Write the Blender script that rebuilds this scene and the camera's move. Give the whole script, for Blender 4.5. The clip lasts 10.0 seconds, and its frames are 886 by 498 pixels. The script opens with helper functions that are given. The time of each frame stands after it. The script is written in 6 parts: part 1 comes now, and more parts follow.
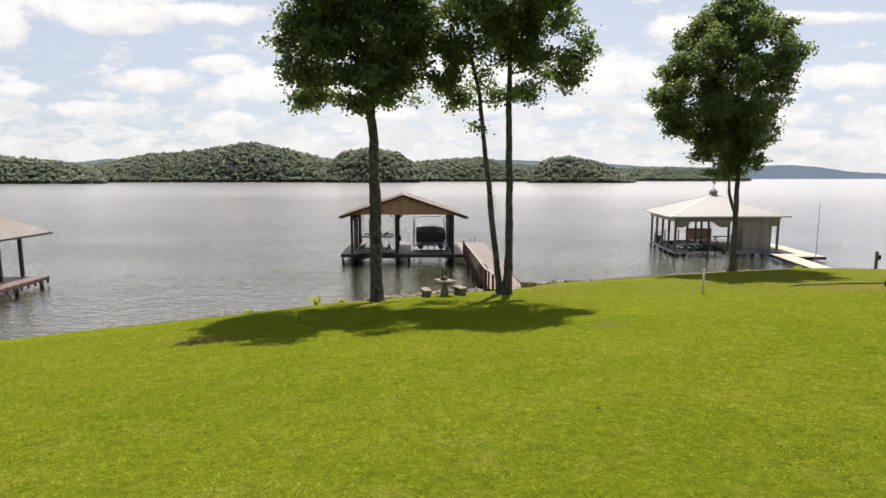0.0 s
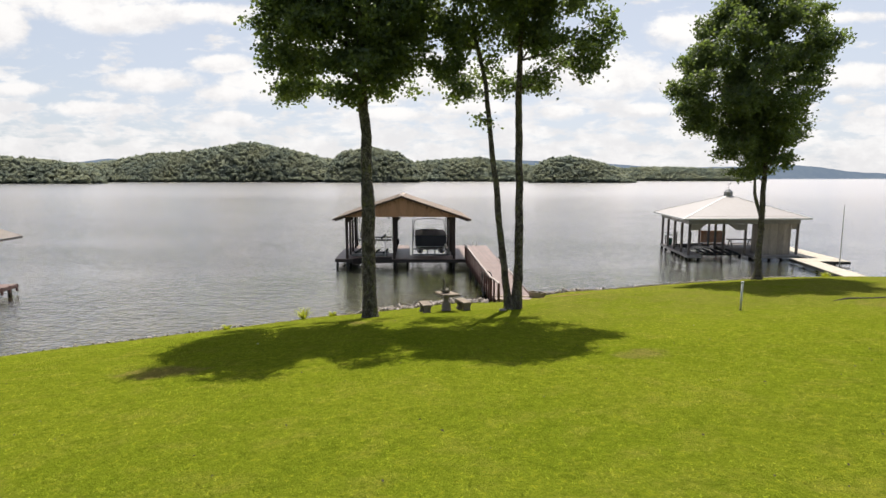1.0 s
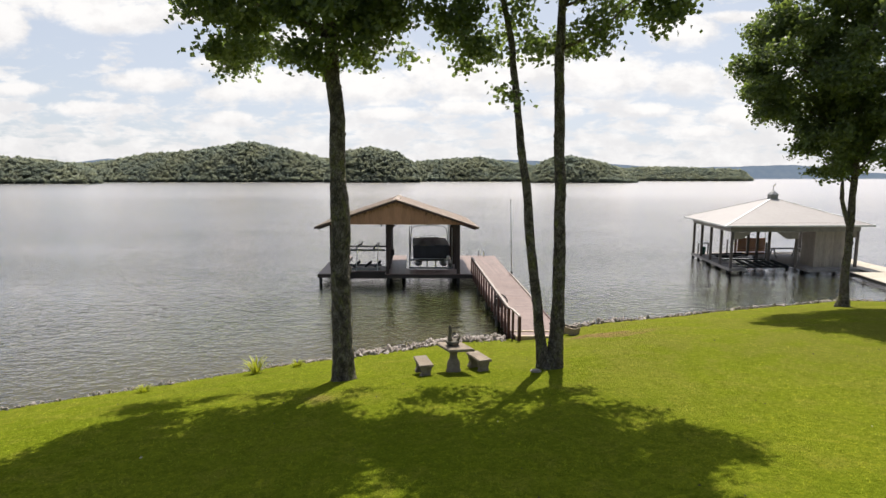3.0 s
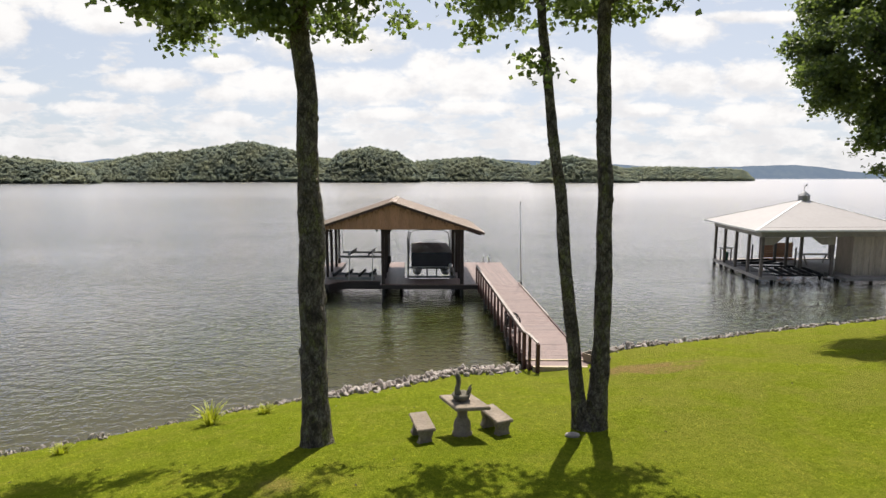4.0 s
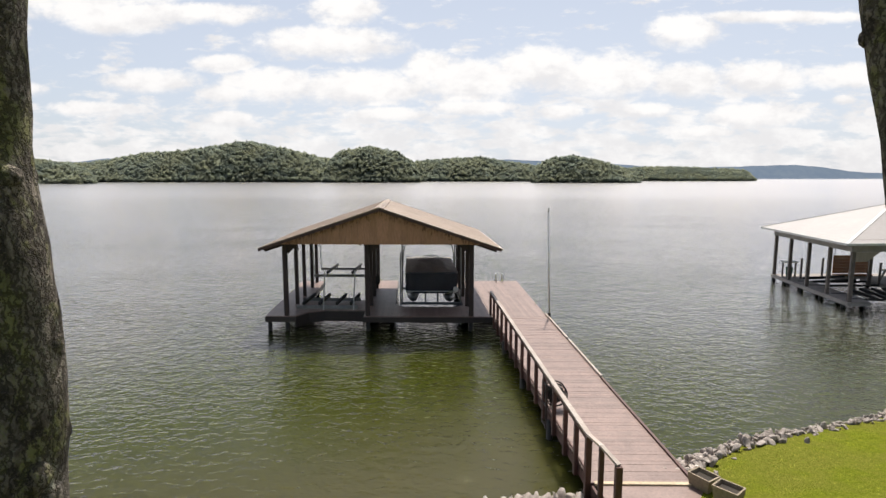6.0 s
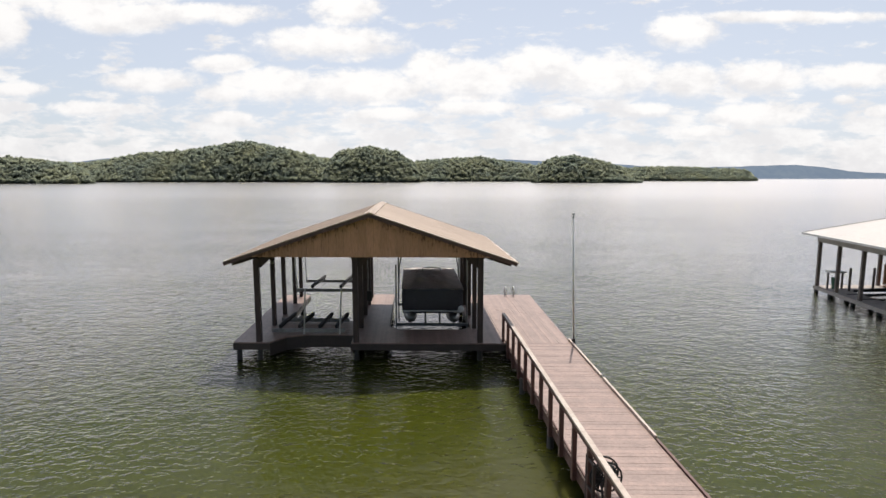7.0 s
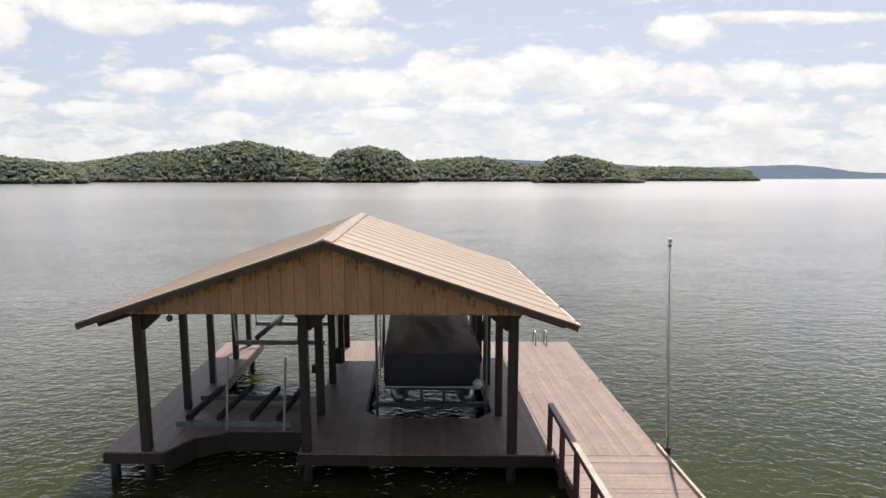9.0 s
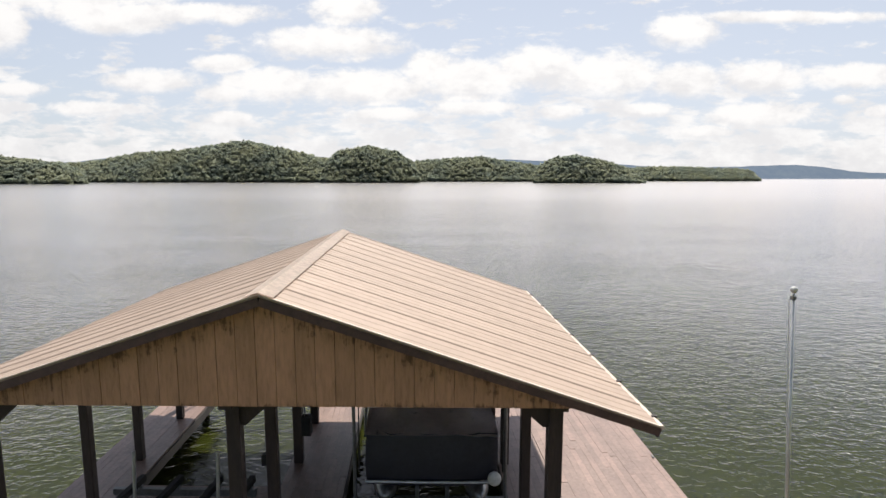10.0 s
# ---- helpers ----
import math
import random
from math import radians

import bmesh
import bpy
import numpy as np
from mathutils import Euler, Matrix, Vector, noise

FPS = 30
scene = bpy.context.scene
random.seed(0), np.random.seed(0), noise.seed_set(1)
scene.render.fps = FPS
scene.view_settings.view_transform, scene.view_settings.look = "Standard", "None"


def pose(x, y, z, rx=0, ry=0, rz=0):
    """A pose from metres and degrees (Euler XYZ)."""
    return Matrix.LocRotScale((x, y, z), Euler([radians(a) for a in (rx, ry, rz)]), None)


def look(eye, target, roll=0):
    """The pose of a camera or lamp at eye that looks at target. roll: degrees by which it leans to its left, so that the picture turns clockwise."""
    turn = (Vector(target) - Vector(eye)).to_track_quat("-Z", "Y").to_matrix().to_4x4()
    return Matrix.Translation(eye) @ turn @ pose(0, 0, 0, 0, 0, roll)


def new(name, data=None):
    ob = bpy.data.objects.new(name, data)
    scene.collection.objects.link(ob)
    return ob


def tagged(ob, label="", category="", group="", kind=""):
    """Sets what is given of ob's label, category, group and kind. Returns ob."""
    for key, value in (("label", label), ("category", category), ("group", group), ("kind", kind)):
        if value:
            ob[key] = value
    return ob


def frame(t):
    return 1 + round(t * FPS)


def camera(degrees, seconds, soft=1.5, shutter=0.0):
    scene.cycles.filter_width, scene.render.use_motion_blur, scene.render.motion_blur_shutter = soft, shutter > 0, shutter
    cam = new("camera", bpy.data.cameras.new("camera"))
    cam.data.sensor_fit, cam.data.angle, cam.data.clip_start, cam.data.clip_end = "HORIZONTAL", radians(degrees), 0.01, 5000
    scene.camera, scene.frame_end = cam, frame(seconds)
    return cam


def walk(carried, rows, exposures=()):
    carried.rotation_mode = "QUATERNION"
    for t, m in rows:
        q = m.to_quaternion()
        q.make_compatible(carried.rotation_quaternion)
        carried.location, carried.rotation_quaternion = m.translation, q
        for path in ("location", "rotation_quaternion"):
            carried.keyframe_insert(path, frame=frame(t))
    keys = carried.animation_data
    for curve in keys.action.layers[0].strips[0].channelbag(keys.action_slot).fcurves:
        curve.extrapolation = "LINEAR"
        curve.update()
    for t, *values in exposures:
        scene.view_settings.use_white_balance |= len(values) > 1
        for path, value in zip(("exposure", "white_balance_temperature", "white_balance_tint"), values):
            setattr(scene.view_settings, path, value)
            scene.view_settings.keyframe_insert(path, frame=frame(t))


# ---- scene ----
cam = camera(78.0, 10.0)
PATH = [
    (0.0, 0.000, -43.796, 6.879),
    (0.5, -0.032, -42.533, 6.877),
    (1.0, -0.053, -41.135, 6.875),
    (1.5, -0.086, -39.662, 6.887),
    (2.0, -0.123, -38.054, 6.900),
    (2.5, -0.160, -36.356, 6.900),
    (4.0, -0.309, -31.003, 6.876),
    (4.5, -0.353, -29.143, 6.876),
    (5.0, -0.388, -27.172, 6.855),
    (5.5, -0.413, -25.222, 6.822),
    (7.0, -0.578, -19.184, 6.761),
    (7.5, -0.628, -17.167, 6.758),
    (8.0, -0.668, -15.143, 6.757),
    (8.5, -0.705, -13.098, 6.762),
    (9.0, -0.742, -11.059, 6.798),
    (9.5, -0.784, -8.991, 6.895),
    (10.0, -0.801, -6.928, 7.027),
]
walk(cam, [(t, pose(x, y, z, 90 - 7.415, 0, 0)) for t, x, y, z in PATH], exposures=[(0.0, 0.6), (10.0, 0.6)])


# ---- light and sky ----
SUN = Vector((0.11, 0.50, 1.0)).normalized()
sun = new("sun", bpy.data.lights.new("sun", "SUN"))
sun.data.energy, sun.data.angle, sun.data.color = 5.0, radians(0.55), (1.0, 0.94, 0.85)
sun.matrix_world = look((20, 50, 100), Vector((20, 50, 100)) - SUN)

world = bpy.data.worlds.new("sky")
scene.world = world
world.use_nodes = True
SKY_STRENGTH = 0.066


class Nodes:
    """Short ways to make and join shader nodes."""

    def __init__(self, tree, afresh=True):
        self.tree = tree
        if afresh:
            tree.nodes.clear()

    def add(self, kind, **settings):
        n = self.tree.nodes.new(kind)
        for key, value in settings.items():
            setattr(n, key, value)
        return n

    def link(self, a, b):
        self.tree.links.new(a, b)

    def put(self, socket, value):
        if isinstance(value, bpy.types.NodeSocket):
            self.link(value, socket)
        else:
            socket.default_value = value

    def math(self, op, a, b=0.0, c=0.0, clamp=False):
        n = self.add("ShaderNodeMath", operation=op, use_clamp=clamp)
        for i, v in enumerate((a, b, c)):
            self.put(n.inputs[i], v)
        return n.outputs[0]

    def mix(self, fac, a, b, blend="MIX"):
        n = self.add("ShaderNodeMix", data_type="RGBA", blend_type=blend)
        self.put(n.inputs[0], fac)
        for i, v in ((6, a), (7, b)):
            self.put(n.inputs[i], v if isinstance(v, bpy.types.NodeSocket) else (v[0], v[1], v[2], 1.0))
        return n.outputs[2]

    def noise(self, vector, scale, detail=4.0, rough=0.55, distort=0.0):
        n = self.add("ShaderNodeTexNoise")
        if vector is not None:
            self.link(vector, n.inputs["Vector"])
        n.inputs["Scale"].default_value, n.inputs["Detail"].default_value = scale, detail
        n.inputs["Roughness"].default_value, n.inputs["Distortion"].default_value = rough, distort
        return n.outputs["Fac"]

    def ramp(self, value, lo, hi, a=0.0, b=1.0, smooth=True):
        n = self.add("ShaderNodeMapRange", interpolation_type="SMOOTHSTEP" if smooth else "LINEAR")
        for i, v in enumerate((value, lo, hi, a, b)):
            self.put(n.inputs[i], v)
        return n.outputs[0]

    def upward(self, normal, share):
        """A normal turned towards the zenith, as leaves and blades turn to the light."""
        a = self.add("ShaderNodeVectorMath", operation="SCALE")
        self.link(normal, a.inputs[0])
        a.inputs["Scale"].default_value = 1 - share
        b = self.add("ShaderNodeVectorMath", operation="ADD")
        self.link(a.outputs[0], b.inputs[0])
        b.inputs[1].default_value = (0, 0, share)
        c = self.add("ShaderNodeVectorMath", operation="NORMALIZE")
        self.link(b.outputs[0], c.inputs[0])
        return c.outputs[0]

    def scaled(self, vector, scale, turn=(0, 0, 0)):
        n = self.add("ShaderNodeMapping")
        self.link(vector, n.inputs[0])
        n.inputs["Scale"].default_value, n.inputs["Rotation"].default_value = scale, turn
        return n.outputs[0]


# cumulus banks ahead: middle and half sizes in tangents of the heading and the height
CLOUDS = [
    (-0.391, 0.148, 0.046, 0.016), (-0.305, 0.162, 0.081, 0.029), (-0.145, 0.157, 0.121, 0.029), (-0.024, 0.186, 0.045, 0.031),
    (0.046, 0.169, 0.090, 0.038), (0.180, 0.192, 0.084, 0.034), (0.286, 0.176, 0.109, 0.038), (0.431, 0.170, 0.074, 0.028),
    (0.566, 0.175, 0.088, 0.028), (0.726, 0.176, 0.088, 0.022), (-0.201, 0.235, 0.127, 0.027), (-0.386, 0.200, 0.053, 0.014),
    (-0.520, 0.169, 0.079, 0.020), (-0.758, 0.155, 0.051, 0.014), (-0.637, 0.122, 0.064, 0.013), (-0.633, 0.311, 0.159, 0.024),
    (-0.527, 0.285, 0.218, 0.017), (-0.563, 0.269, 0.095, 0.019), (-0.369, 0.277, 0.030, 0.013), (-0.169, 0.293, 0.057, 0.029),
    (-0.770, 0.265, 0.040, 0.042), (0.423, 0.255, 0.059, 0.029), (0.613, 0.278, 0.172, 0.010), (-0.383, 0.104, 0.046, 0.013),
    (-0.100, 0.112, 0.076, 0.013), (0.051, 0.123, 0.075, 0.014), (0.208, 0.116, 0.040, 0.013), (0.364, 0.119, 0.055, 0.014),
    (0.462, 0.081, 0.060, 0.012), (0.566, 0.108, 0.094, 0.022), (0.715, 0.138, 0.024, 0.009), (0.783, 0.115, 0.029, 0.014),
]


def build_sky():
    n = Nodes(world.node_tree)
    out, back = n.add("ShaderNodeOutputWorld"), n.add("ShaderNodeBackground")
    n.link(back.outputs[0], out.inputs[0])
    sky = n.add("ShaderNodeTexSky", sky_type="NISHITA", sun_disc=False, sun_elevation=math.asin(SUN.z),
                sun_rotation=math.atan2(SUN.x, SUN.y), air_density=1.0, dust_density=1.2, ozone_density=1.0)
    coord = n.add("ShaderNodeTexCoord").outputs["Generated"]
    split = n.add("ShaderNodeSeparateXYZ")
    n.link(coord, split.inputs[0])
    x, y, z = split.outputs
    ahead = n.math("MAXIMUM", y, 0.05)
    px, pz = n.math("DIVIDE", x, ahead), n.math("DIVIDE", z, ahead)
    flat = n.add("ShaderNodeCombineXYZ")
    n.link(px, flat.inputs[0])
    n.link(n.math("MULTIPLY", pz, 1.6), flat.inputs[1])
    warp = n.math("SUBTRACT", n.noise(flat.outputs[0], 11.0, 5.0, 0.6), 0.5)
    puffs = n.math("SUBTRACT", n.noise(flat.outputs[0], 38.0, 6.0, 0.62), 0.5)
    edge = n.math("ADD", n.math("MULTIPLY", warp, 1.9), n.math("MULTIPLY", puffs, 1.9))
    best, tall = None, None
    for cx, cz, rx, rz in CLOUDS:
        a = n.math("DIVIDE", n.math("SUBTRACT", px, cx), rx)
        b = n.math("DIVIDE", n.math("SUBTRACT", pz, cz), rz)
        v = n.math("SUBTRACT", 1.0, n.math("ADD", n.math("MULTIPLY", a, a), n.math("MULTIPLY", b, b)))
        best = v if best is None else n.math("MAXIMUM", best, v)
        crest = n.math("ADD", v, b)
        tall = crest if tall is None else n.math("MAXIMUM", tall, crest)
    # firm tops, feet that thin out into the haze
    solid = n.math("ADD", best, edge)
    banks = n.math("MULTIPLY", n.ramp(solid, -0.75, 0.45), n.ramp(n.math("ADD", tall, edge), -1.2, 0.5, 0.5, 1.0))
    # low layered banks towards the horizon
    low = n.add("ShaderNodeCombineXYZ")
    n.link(n.math("MULTIPLY", px, 1.0), low.inputs[0])
    n.link(n.math("MULTIPLY", pz, 3.2), low.inputs[1])
    strata = n.noise(low.outputs[0], 11.0, 7.0, 0.6, 0.2)
    bias = n.ramp(pz, 0.02, 0.20, 0.13, -0.09, smooth=False)
    layer = n.ramp(n.math("ADD", strata, bias), 0.44, 0.60, 0.0, 0.9)
    # scattered cloud over the rest of the sky
    over = n.add("ShaderNodeCombineXYZ")
    up = n.math("ADD", n.math("MAXIMUM", z, 0.0), 0.12)
    n.link(n.math("DIVIDE", x, up), over.inputs[0])
    n.link(n.math("DIVIDE", y, up), over.inputs[1])
    rest = n.ramp(n.noise(over.outputs[0], 1.3, 6.0, 0.6), 0.60, 0.72, 0.0, 0.7)
    behind = n.ramp(pz, 0.33, 0.5)
    behind = n.math("MAXIMUM", behind, n.ramp(y, 0.3, 0.1))
    cover = n.math("MAXIMUM", n.math("MULTIPLY", rest, behind), n.math("MULTIPLY", n.math("MAXIMUM", banks, layer), n.math("SUBTRACT", 1.0, behind)))
    toward = n.add("ShaderNodeVectorMath", operation="DOT_PRODUCT")
    n.link(coord, toward.inputs[0])
    toward.inputs[1].default_value = SUN
    near_sun = n.ramp(toward.outputs["Value"], -0.25, 0.72, 0.08, 1.0)
    haze = n.math("MULTIPLY", n.ramp(z, 0.0, 0.5, 0.9, 0.45, smooth=False), near_sun)
    clear = n.mix(haze, sky.outputs[0], (7.85, 8.3, 9.3))
    shade = n.ramp(n.math("ADD", n.math("ADD", n.noise(flat.outputs[0], 13.0, 5.0), n.math("MULTIPLY", puffs, 0.5)), n.math("MULTIPLY", n.math("MAXIMUM", tall, 0.0), 0.16)), 0.34, 0.72)
    white = n.mix(n.math("MULTIPLY", shade, near_sun), (8.5, 8.35, 8.4), (10.3, 10.1, 9.95))
    glare = n.math("ADD", n.ramp(toward.outputs["Value"], 0.69, 0.80, 1.0, 1.45), n.ramp(toward.outputs["Value"], 0.86, 1.0, 0.0, 0.7))
    n.link(n.mix(1.0, n.mix(cover, clear, white), glare, "MULTIPLY"), back.inputs[0])
    back.inputs[1].default_value = SKY_STRENGTH


build_sky()


# ---- materials ----
# the boathouse roof in the dock's own plan
ROOF_U0, ROOF_U1, RIDGE_U, ROOF_V0, ROOF_V1 = -8.42, 2.02, -3.20, -0.50, 8.15
EAVE_Z, RIDGE_Z = 3.80, 5.54


def surface(name, light, dark, scale=4.0, rough=0.7, bump=0.3, metal=0.0, stretch=(1, 1, 1), fine=6.0, spots=None, vary=0.12, bump_size=0.01, spot_level=(0.58, 0.7), grain_mix=0.55):
    """A painted, wooden, stone or metal surface: two colours blended by coarse noise, fine grain, spots of wear, relief."""
    m = bpy.data.materials.new(name)
    m.use_nodes = True
    n = Nodes(m.node_tree)
    out, bsdf = n.add("ShaderNodeOutputMaterial"), n.add("ShaderNodeBsdfPrincipled")
    n.link(bsdf.outputs[0], out.inputs[0])
    place = n.scaled(n.add("ShaderNodeNewGeometry").outputs["Position"], stretch)
    coarse, grain = n.noise(place, scale, 4.0), n.noise(place, scale * fine, 5.0, 0.65)
    col = n.mix(n.ramp(coarse, 0.3, 0.7), light, dark)
    col = n.mix(n.ramp(grain, 0.35, 0.75, 0.0, grain_mix), col, [c * 0.55 for c in dark])
    if spots:
        col = n.mix(n.ramp(n.noise(place, scale * 1.7, 6.0, 0.7, 0.6), *spot_level), col, spots)
    rnd = n.add("ShaderNodeObjectInfo").outputs["Random"]
    hsv = n.add("ShaderNodeHueSaturation")
    n.link(n.ramp(rnd, 0, 1, 1 - vary, 1 + vary, smooth=False), hsv.inputs["Value"])
    n.link(col, hsv.inputs["Color"])
    n.link(hsv.outputs[0], bsdf.inputs["Base Color"])
    n.link(n.ramp(grain, 0, 1, rough - 0.08, min(1.0, rough + 0.08), smooth=False), bsdf.inputs["Roughness"])
    bsdf.inputs["Metallic"].default_value = metal
    b = n.add("ShaderNodeBump")
    b.inputs["Strength"].default_value, b.inputs["Distance"].default_value = bump, bump_size
    n.link(grain, b.inputs["Height"])
    n.link(b.outputs[0], bsdf.inputs["Normal"])
    return m


def leaf_material(name, a, b, glow, scale=1.2, shine=0.4):
    m = bpy.data.materials.new(name)
    m.use_nodes = True
    n = Nodes(m.node_tree)
    out, bsdf, trans, mixer = (n.add(k) for k in ("ShaderNodeOutputMaterial", "ShaderNodeBsdfPrincipled", "ShaderNodeBsdfTranslucent", "ShaderNodeMixShader"))
    geo = n.add("ShaderNodeNewGeometry")
    col = n.mix(n.ramp(n.noise(geo.outputs["Position"], scale, 3.0), 0.3, 0.7), a, b)
    col = n.mix(n.math("MULTIPLY", geo.outputs["Random Per Island"], 0.5), col, [c * 0.55 for c in a])
    n.link(col, bsdf.inputs["Base Color"])
    bsdf.inputs["Roughness"].default_value = 0.55
    bsdf.inputs["Specular IOR Level"].default_value = shine
    bright = n.mix(1.0, col, glow, "MULTIPLY")
    n.link(bright, trans.inputs[0])
    mixer.inputs[0].default_value = 0.45
    n.link(bsdf.outputs[0], mixer.inputs[1])
    n.link(trans.outputs[0], mixer.inputs[2])
    n.link(mixer.outputs[0], out.inputs[0])
    return m


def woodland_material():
    """Far tree crowns, hazed in colour: mottled by clumps of leaves, each crown of its own tone."""
    m = bpy.data.materials.new("hazy_woodland_leaf")
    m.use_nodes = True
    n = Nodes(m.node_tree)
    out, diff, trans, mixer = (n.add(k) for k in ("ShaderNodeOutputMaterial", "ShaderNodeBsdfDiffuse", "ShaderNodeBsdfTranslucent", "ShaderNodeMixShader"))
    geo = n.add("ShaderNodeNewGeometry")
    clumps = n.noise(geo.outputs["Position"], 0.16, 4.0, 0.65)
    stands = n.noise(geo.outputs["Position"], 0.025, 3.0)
    # pale, bluish base colours stand in for the haze across the lake
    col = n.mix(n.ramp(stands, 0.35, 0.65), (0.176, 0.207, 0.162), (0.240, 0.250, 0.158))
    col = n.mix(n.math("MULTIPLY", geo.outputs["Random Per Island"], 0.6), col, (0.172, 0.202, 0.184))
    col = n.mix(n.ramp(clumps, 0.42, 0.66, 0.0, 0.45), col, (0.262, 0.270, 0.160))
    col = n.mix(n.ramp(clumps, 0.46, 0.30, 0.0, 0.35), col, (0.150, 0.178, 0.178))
    n.link(col, diff.inputs[0])
    n.link(n.upward(geo.outputs["Normal"], 0.96), diff.inputs["Normal"])
    n.link(col, trans.inputs[0])
    mixer.inputs[0].default_value = 0.4
    n.link(diff.outputs[0], mixer.inputs[1])
    n.link(trans.outputs[0], mixer.inputs[2])
    n.link(mixer.outputs[0], out.inputs[0])
    return m


def lawn_colour(n, place):
    """Mown summer grass: broad tone patches, yellowed thin spots, a few bare earth spots."""
    coarse = n.noise(place, 0.22, 4.0, 0.6)
    mid = n.noise(place, 1.4, 5.0, 0.65)
    col = n.mix(n.ramp(coarse, 0.35, 0.65), (0.129, 0.162, 0.011), (0.160, 0.186, 0.015))
    col = n.mix(n.ramp(mid, 0.46, 0.72, 0.0, 0.55), col, (0.220, 0.204, 0.032))
    clover, tuft = n.noise(place, 3.2, 5.0, 0.75), n.noise(place, 8.5, 5.0, 0.75, 0.5)
    col = n.mix(n.ramp(clover, 0.48, 0.66, 0.0, 0.5), col, (0.078, 0.106, 0.008))
    col = n.mix(n.ramp(tuft, 0.52, 0.70, 0.0, 0.6), col, (0.080, 0.104, 0.008))
    col = n.mix(n.ramp(tuft, 0.48, 0.34, 0.0, 0.6), col, (0.230, 0.240, 0.016))
    # drier, olive turf towards the bank
    split = n.add("ShaderNodeSeparateXYZ")
    n.link(place, split.inputs[0])
    dry = n.math("MULTIPLY", n.ramp(split.outputs[1], -27.0, -18.0), n.ramp(split.outputs[0], -1.0, 6.0, 0.35, 1.0))
    dry = n.math("MULTIPLY", dry, n.ramp(n.noise(place, 0.7, 4.0, 0.65), 0.35, 0.6, 0.25, 0.9))
    col = n.mix(dry, col, (0.166, 0.162, 0.030))
    for x, y, r, wide, bare in ((5.7, -15.2, 1.1, 1.8, 0.9), (-7.0, -28.3, 0.7, 1.8, 0.6), (4.7, -28.6, 0.55, 1.3, 0.45), (16.6, -22.6, 1.6, 1.5, 0.5), (-3.0, -22.6, 0.5, 1.2, 0.5)):
        split = n.add("ShaderNodeVectorMath", operation="SUBTRACT")
        n.link(place, split.inputs[0])
        split.inputs[1].default_value = (x, y, 0)
        flat = n.scaled(split.outputs[0], (1 / r / wide, 1 / r, 0.0))
        size = n.add("ShaderNodeVectorMath", operation="LENGTH")
        n.link(flat, size.inputs[0])
        ragged = n.math("ADD", size.outputs["Value"], n.math("MULTIPLY", n.math("SUBTRACT", mid, 0.5), 2.4))
        col = n.mix(n.ramp(ragged, 1.1, 0.3, 0.0, bare), col, (0.205, 0.130, 0.062))
    return col, mid


def lawn_material():
    m = bpy.data.materials.new("lawn")
    m.use_nodes = True
    n = Nodes(m.node_tree)
    out, bsdf = n.add("ShaderNodeOutputMaterial"), n.add("ShaderNodeBsdfPrincipled")
    n.link(bsdf.outputs[0], out.inputs[0])
    place = n.add("ShaderNodeNewGeometry").outputs["Position"]
    col, mid = lawn_colour(n, place)
    fine = n.math("ADD", n.math("MULTIPLY", n.noise(place, 22.0, 4.0, 0.7), 0.55), n.math("MULTIPLY", n.noise(place, 8.5, 5.0, 0.75, 0.5), 0.45))
    col = n.mix(n.ramp(fine, 0.42, 0.64, 0.05, 0.6), col, (0.076, 0.104, 0.006))
    split = n.add("ShaderNodeSeparateXYZ")
    n.link(place, split.inputs[0])
    col = n.mix(n.ramp(n.math("ADD", split.outputs[2], n.math("MULTIPLY", mid, 0.4)), 0.62, 0.5), col, (0.11, 0.09, 0.055))
    n.link(col, bsdf.inputs["Base Color"])
    bsdf.inputs["Roughness"].default_value = 0.85
    bsdf.inputs["Specular IOR Level"].default_value = 0.0
    b = n.add("ShaderNodeBump")
    b.inputs["Strength"].default_value, b.inputs["Distance"].default_value = 1.0, 0.13
    n.link(fine, b.inputs["Height"])
    n.link(b.outputs[0], bsdf.inputs["Normal"])
    return m


def blade_material():
    m = bpy.data.materials.new("grass_blade")
    m.use_nodes = True
    n = Nodes(m.node_tree)
    out, diff, trans, mixer = (n.add(k) for k in ("ShaderNodeOutputMaterial", "ShaderNodeBsdfDiffuse", "ShaderNodeBsdfTranslucent", "ShaderNodeMixShader"))
    geo = n.add("ShaderNodeNewGeometry")
    col, mid = lawn_colour(n, geo.outputs["Position"])
    hsv = n.add("ShaderNodeHueSaturation")
    n.link(col, hsv.inputs["Color"])
    n.link(n.ramp(geo.outputs["Random Per Island"], 0, 1, 0.85, 1.6, smooth=False), hsv.inputs["Value"])
    n.link(hsv.outputs[0], diff.inputs[0])
    n.link(n.upward(geo.outputs["Normal"], 0.93), diff.inputs["Normal"])
    n.link(n.mix(1.0, hsv.outputs[0], (1.25, 1.28, 0.9), "MULTIPLY"), trans.inputs[0])
    mixer.inputs[0].default_value = 0.15
    n.link(diff.outputs[0], mixer.inputs[1])
    n.link(trans.outputs[0], mixer.inputs[2])
    n.link(mixer.outputs[0], out.inputs[0])
    return m


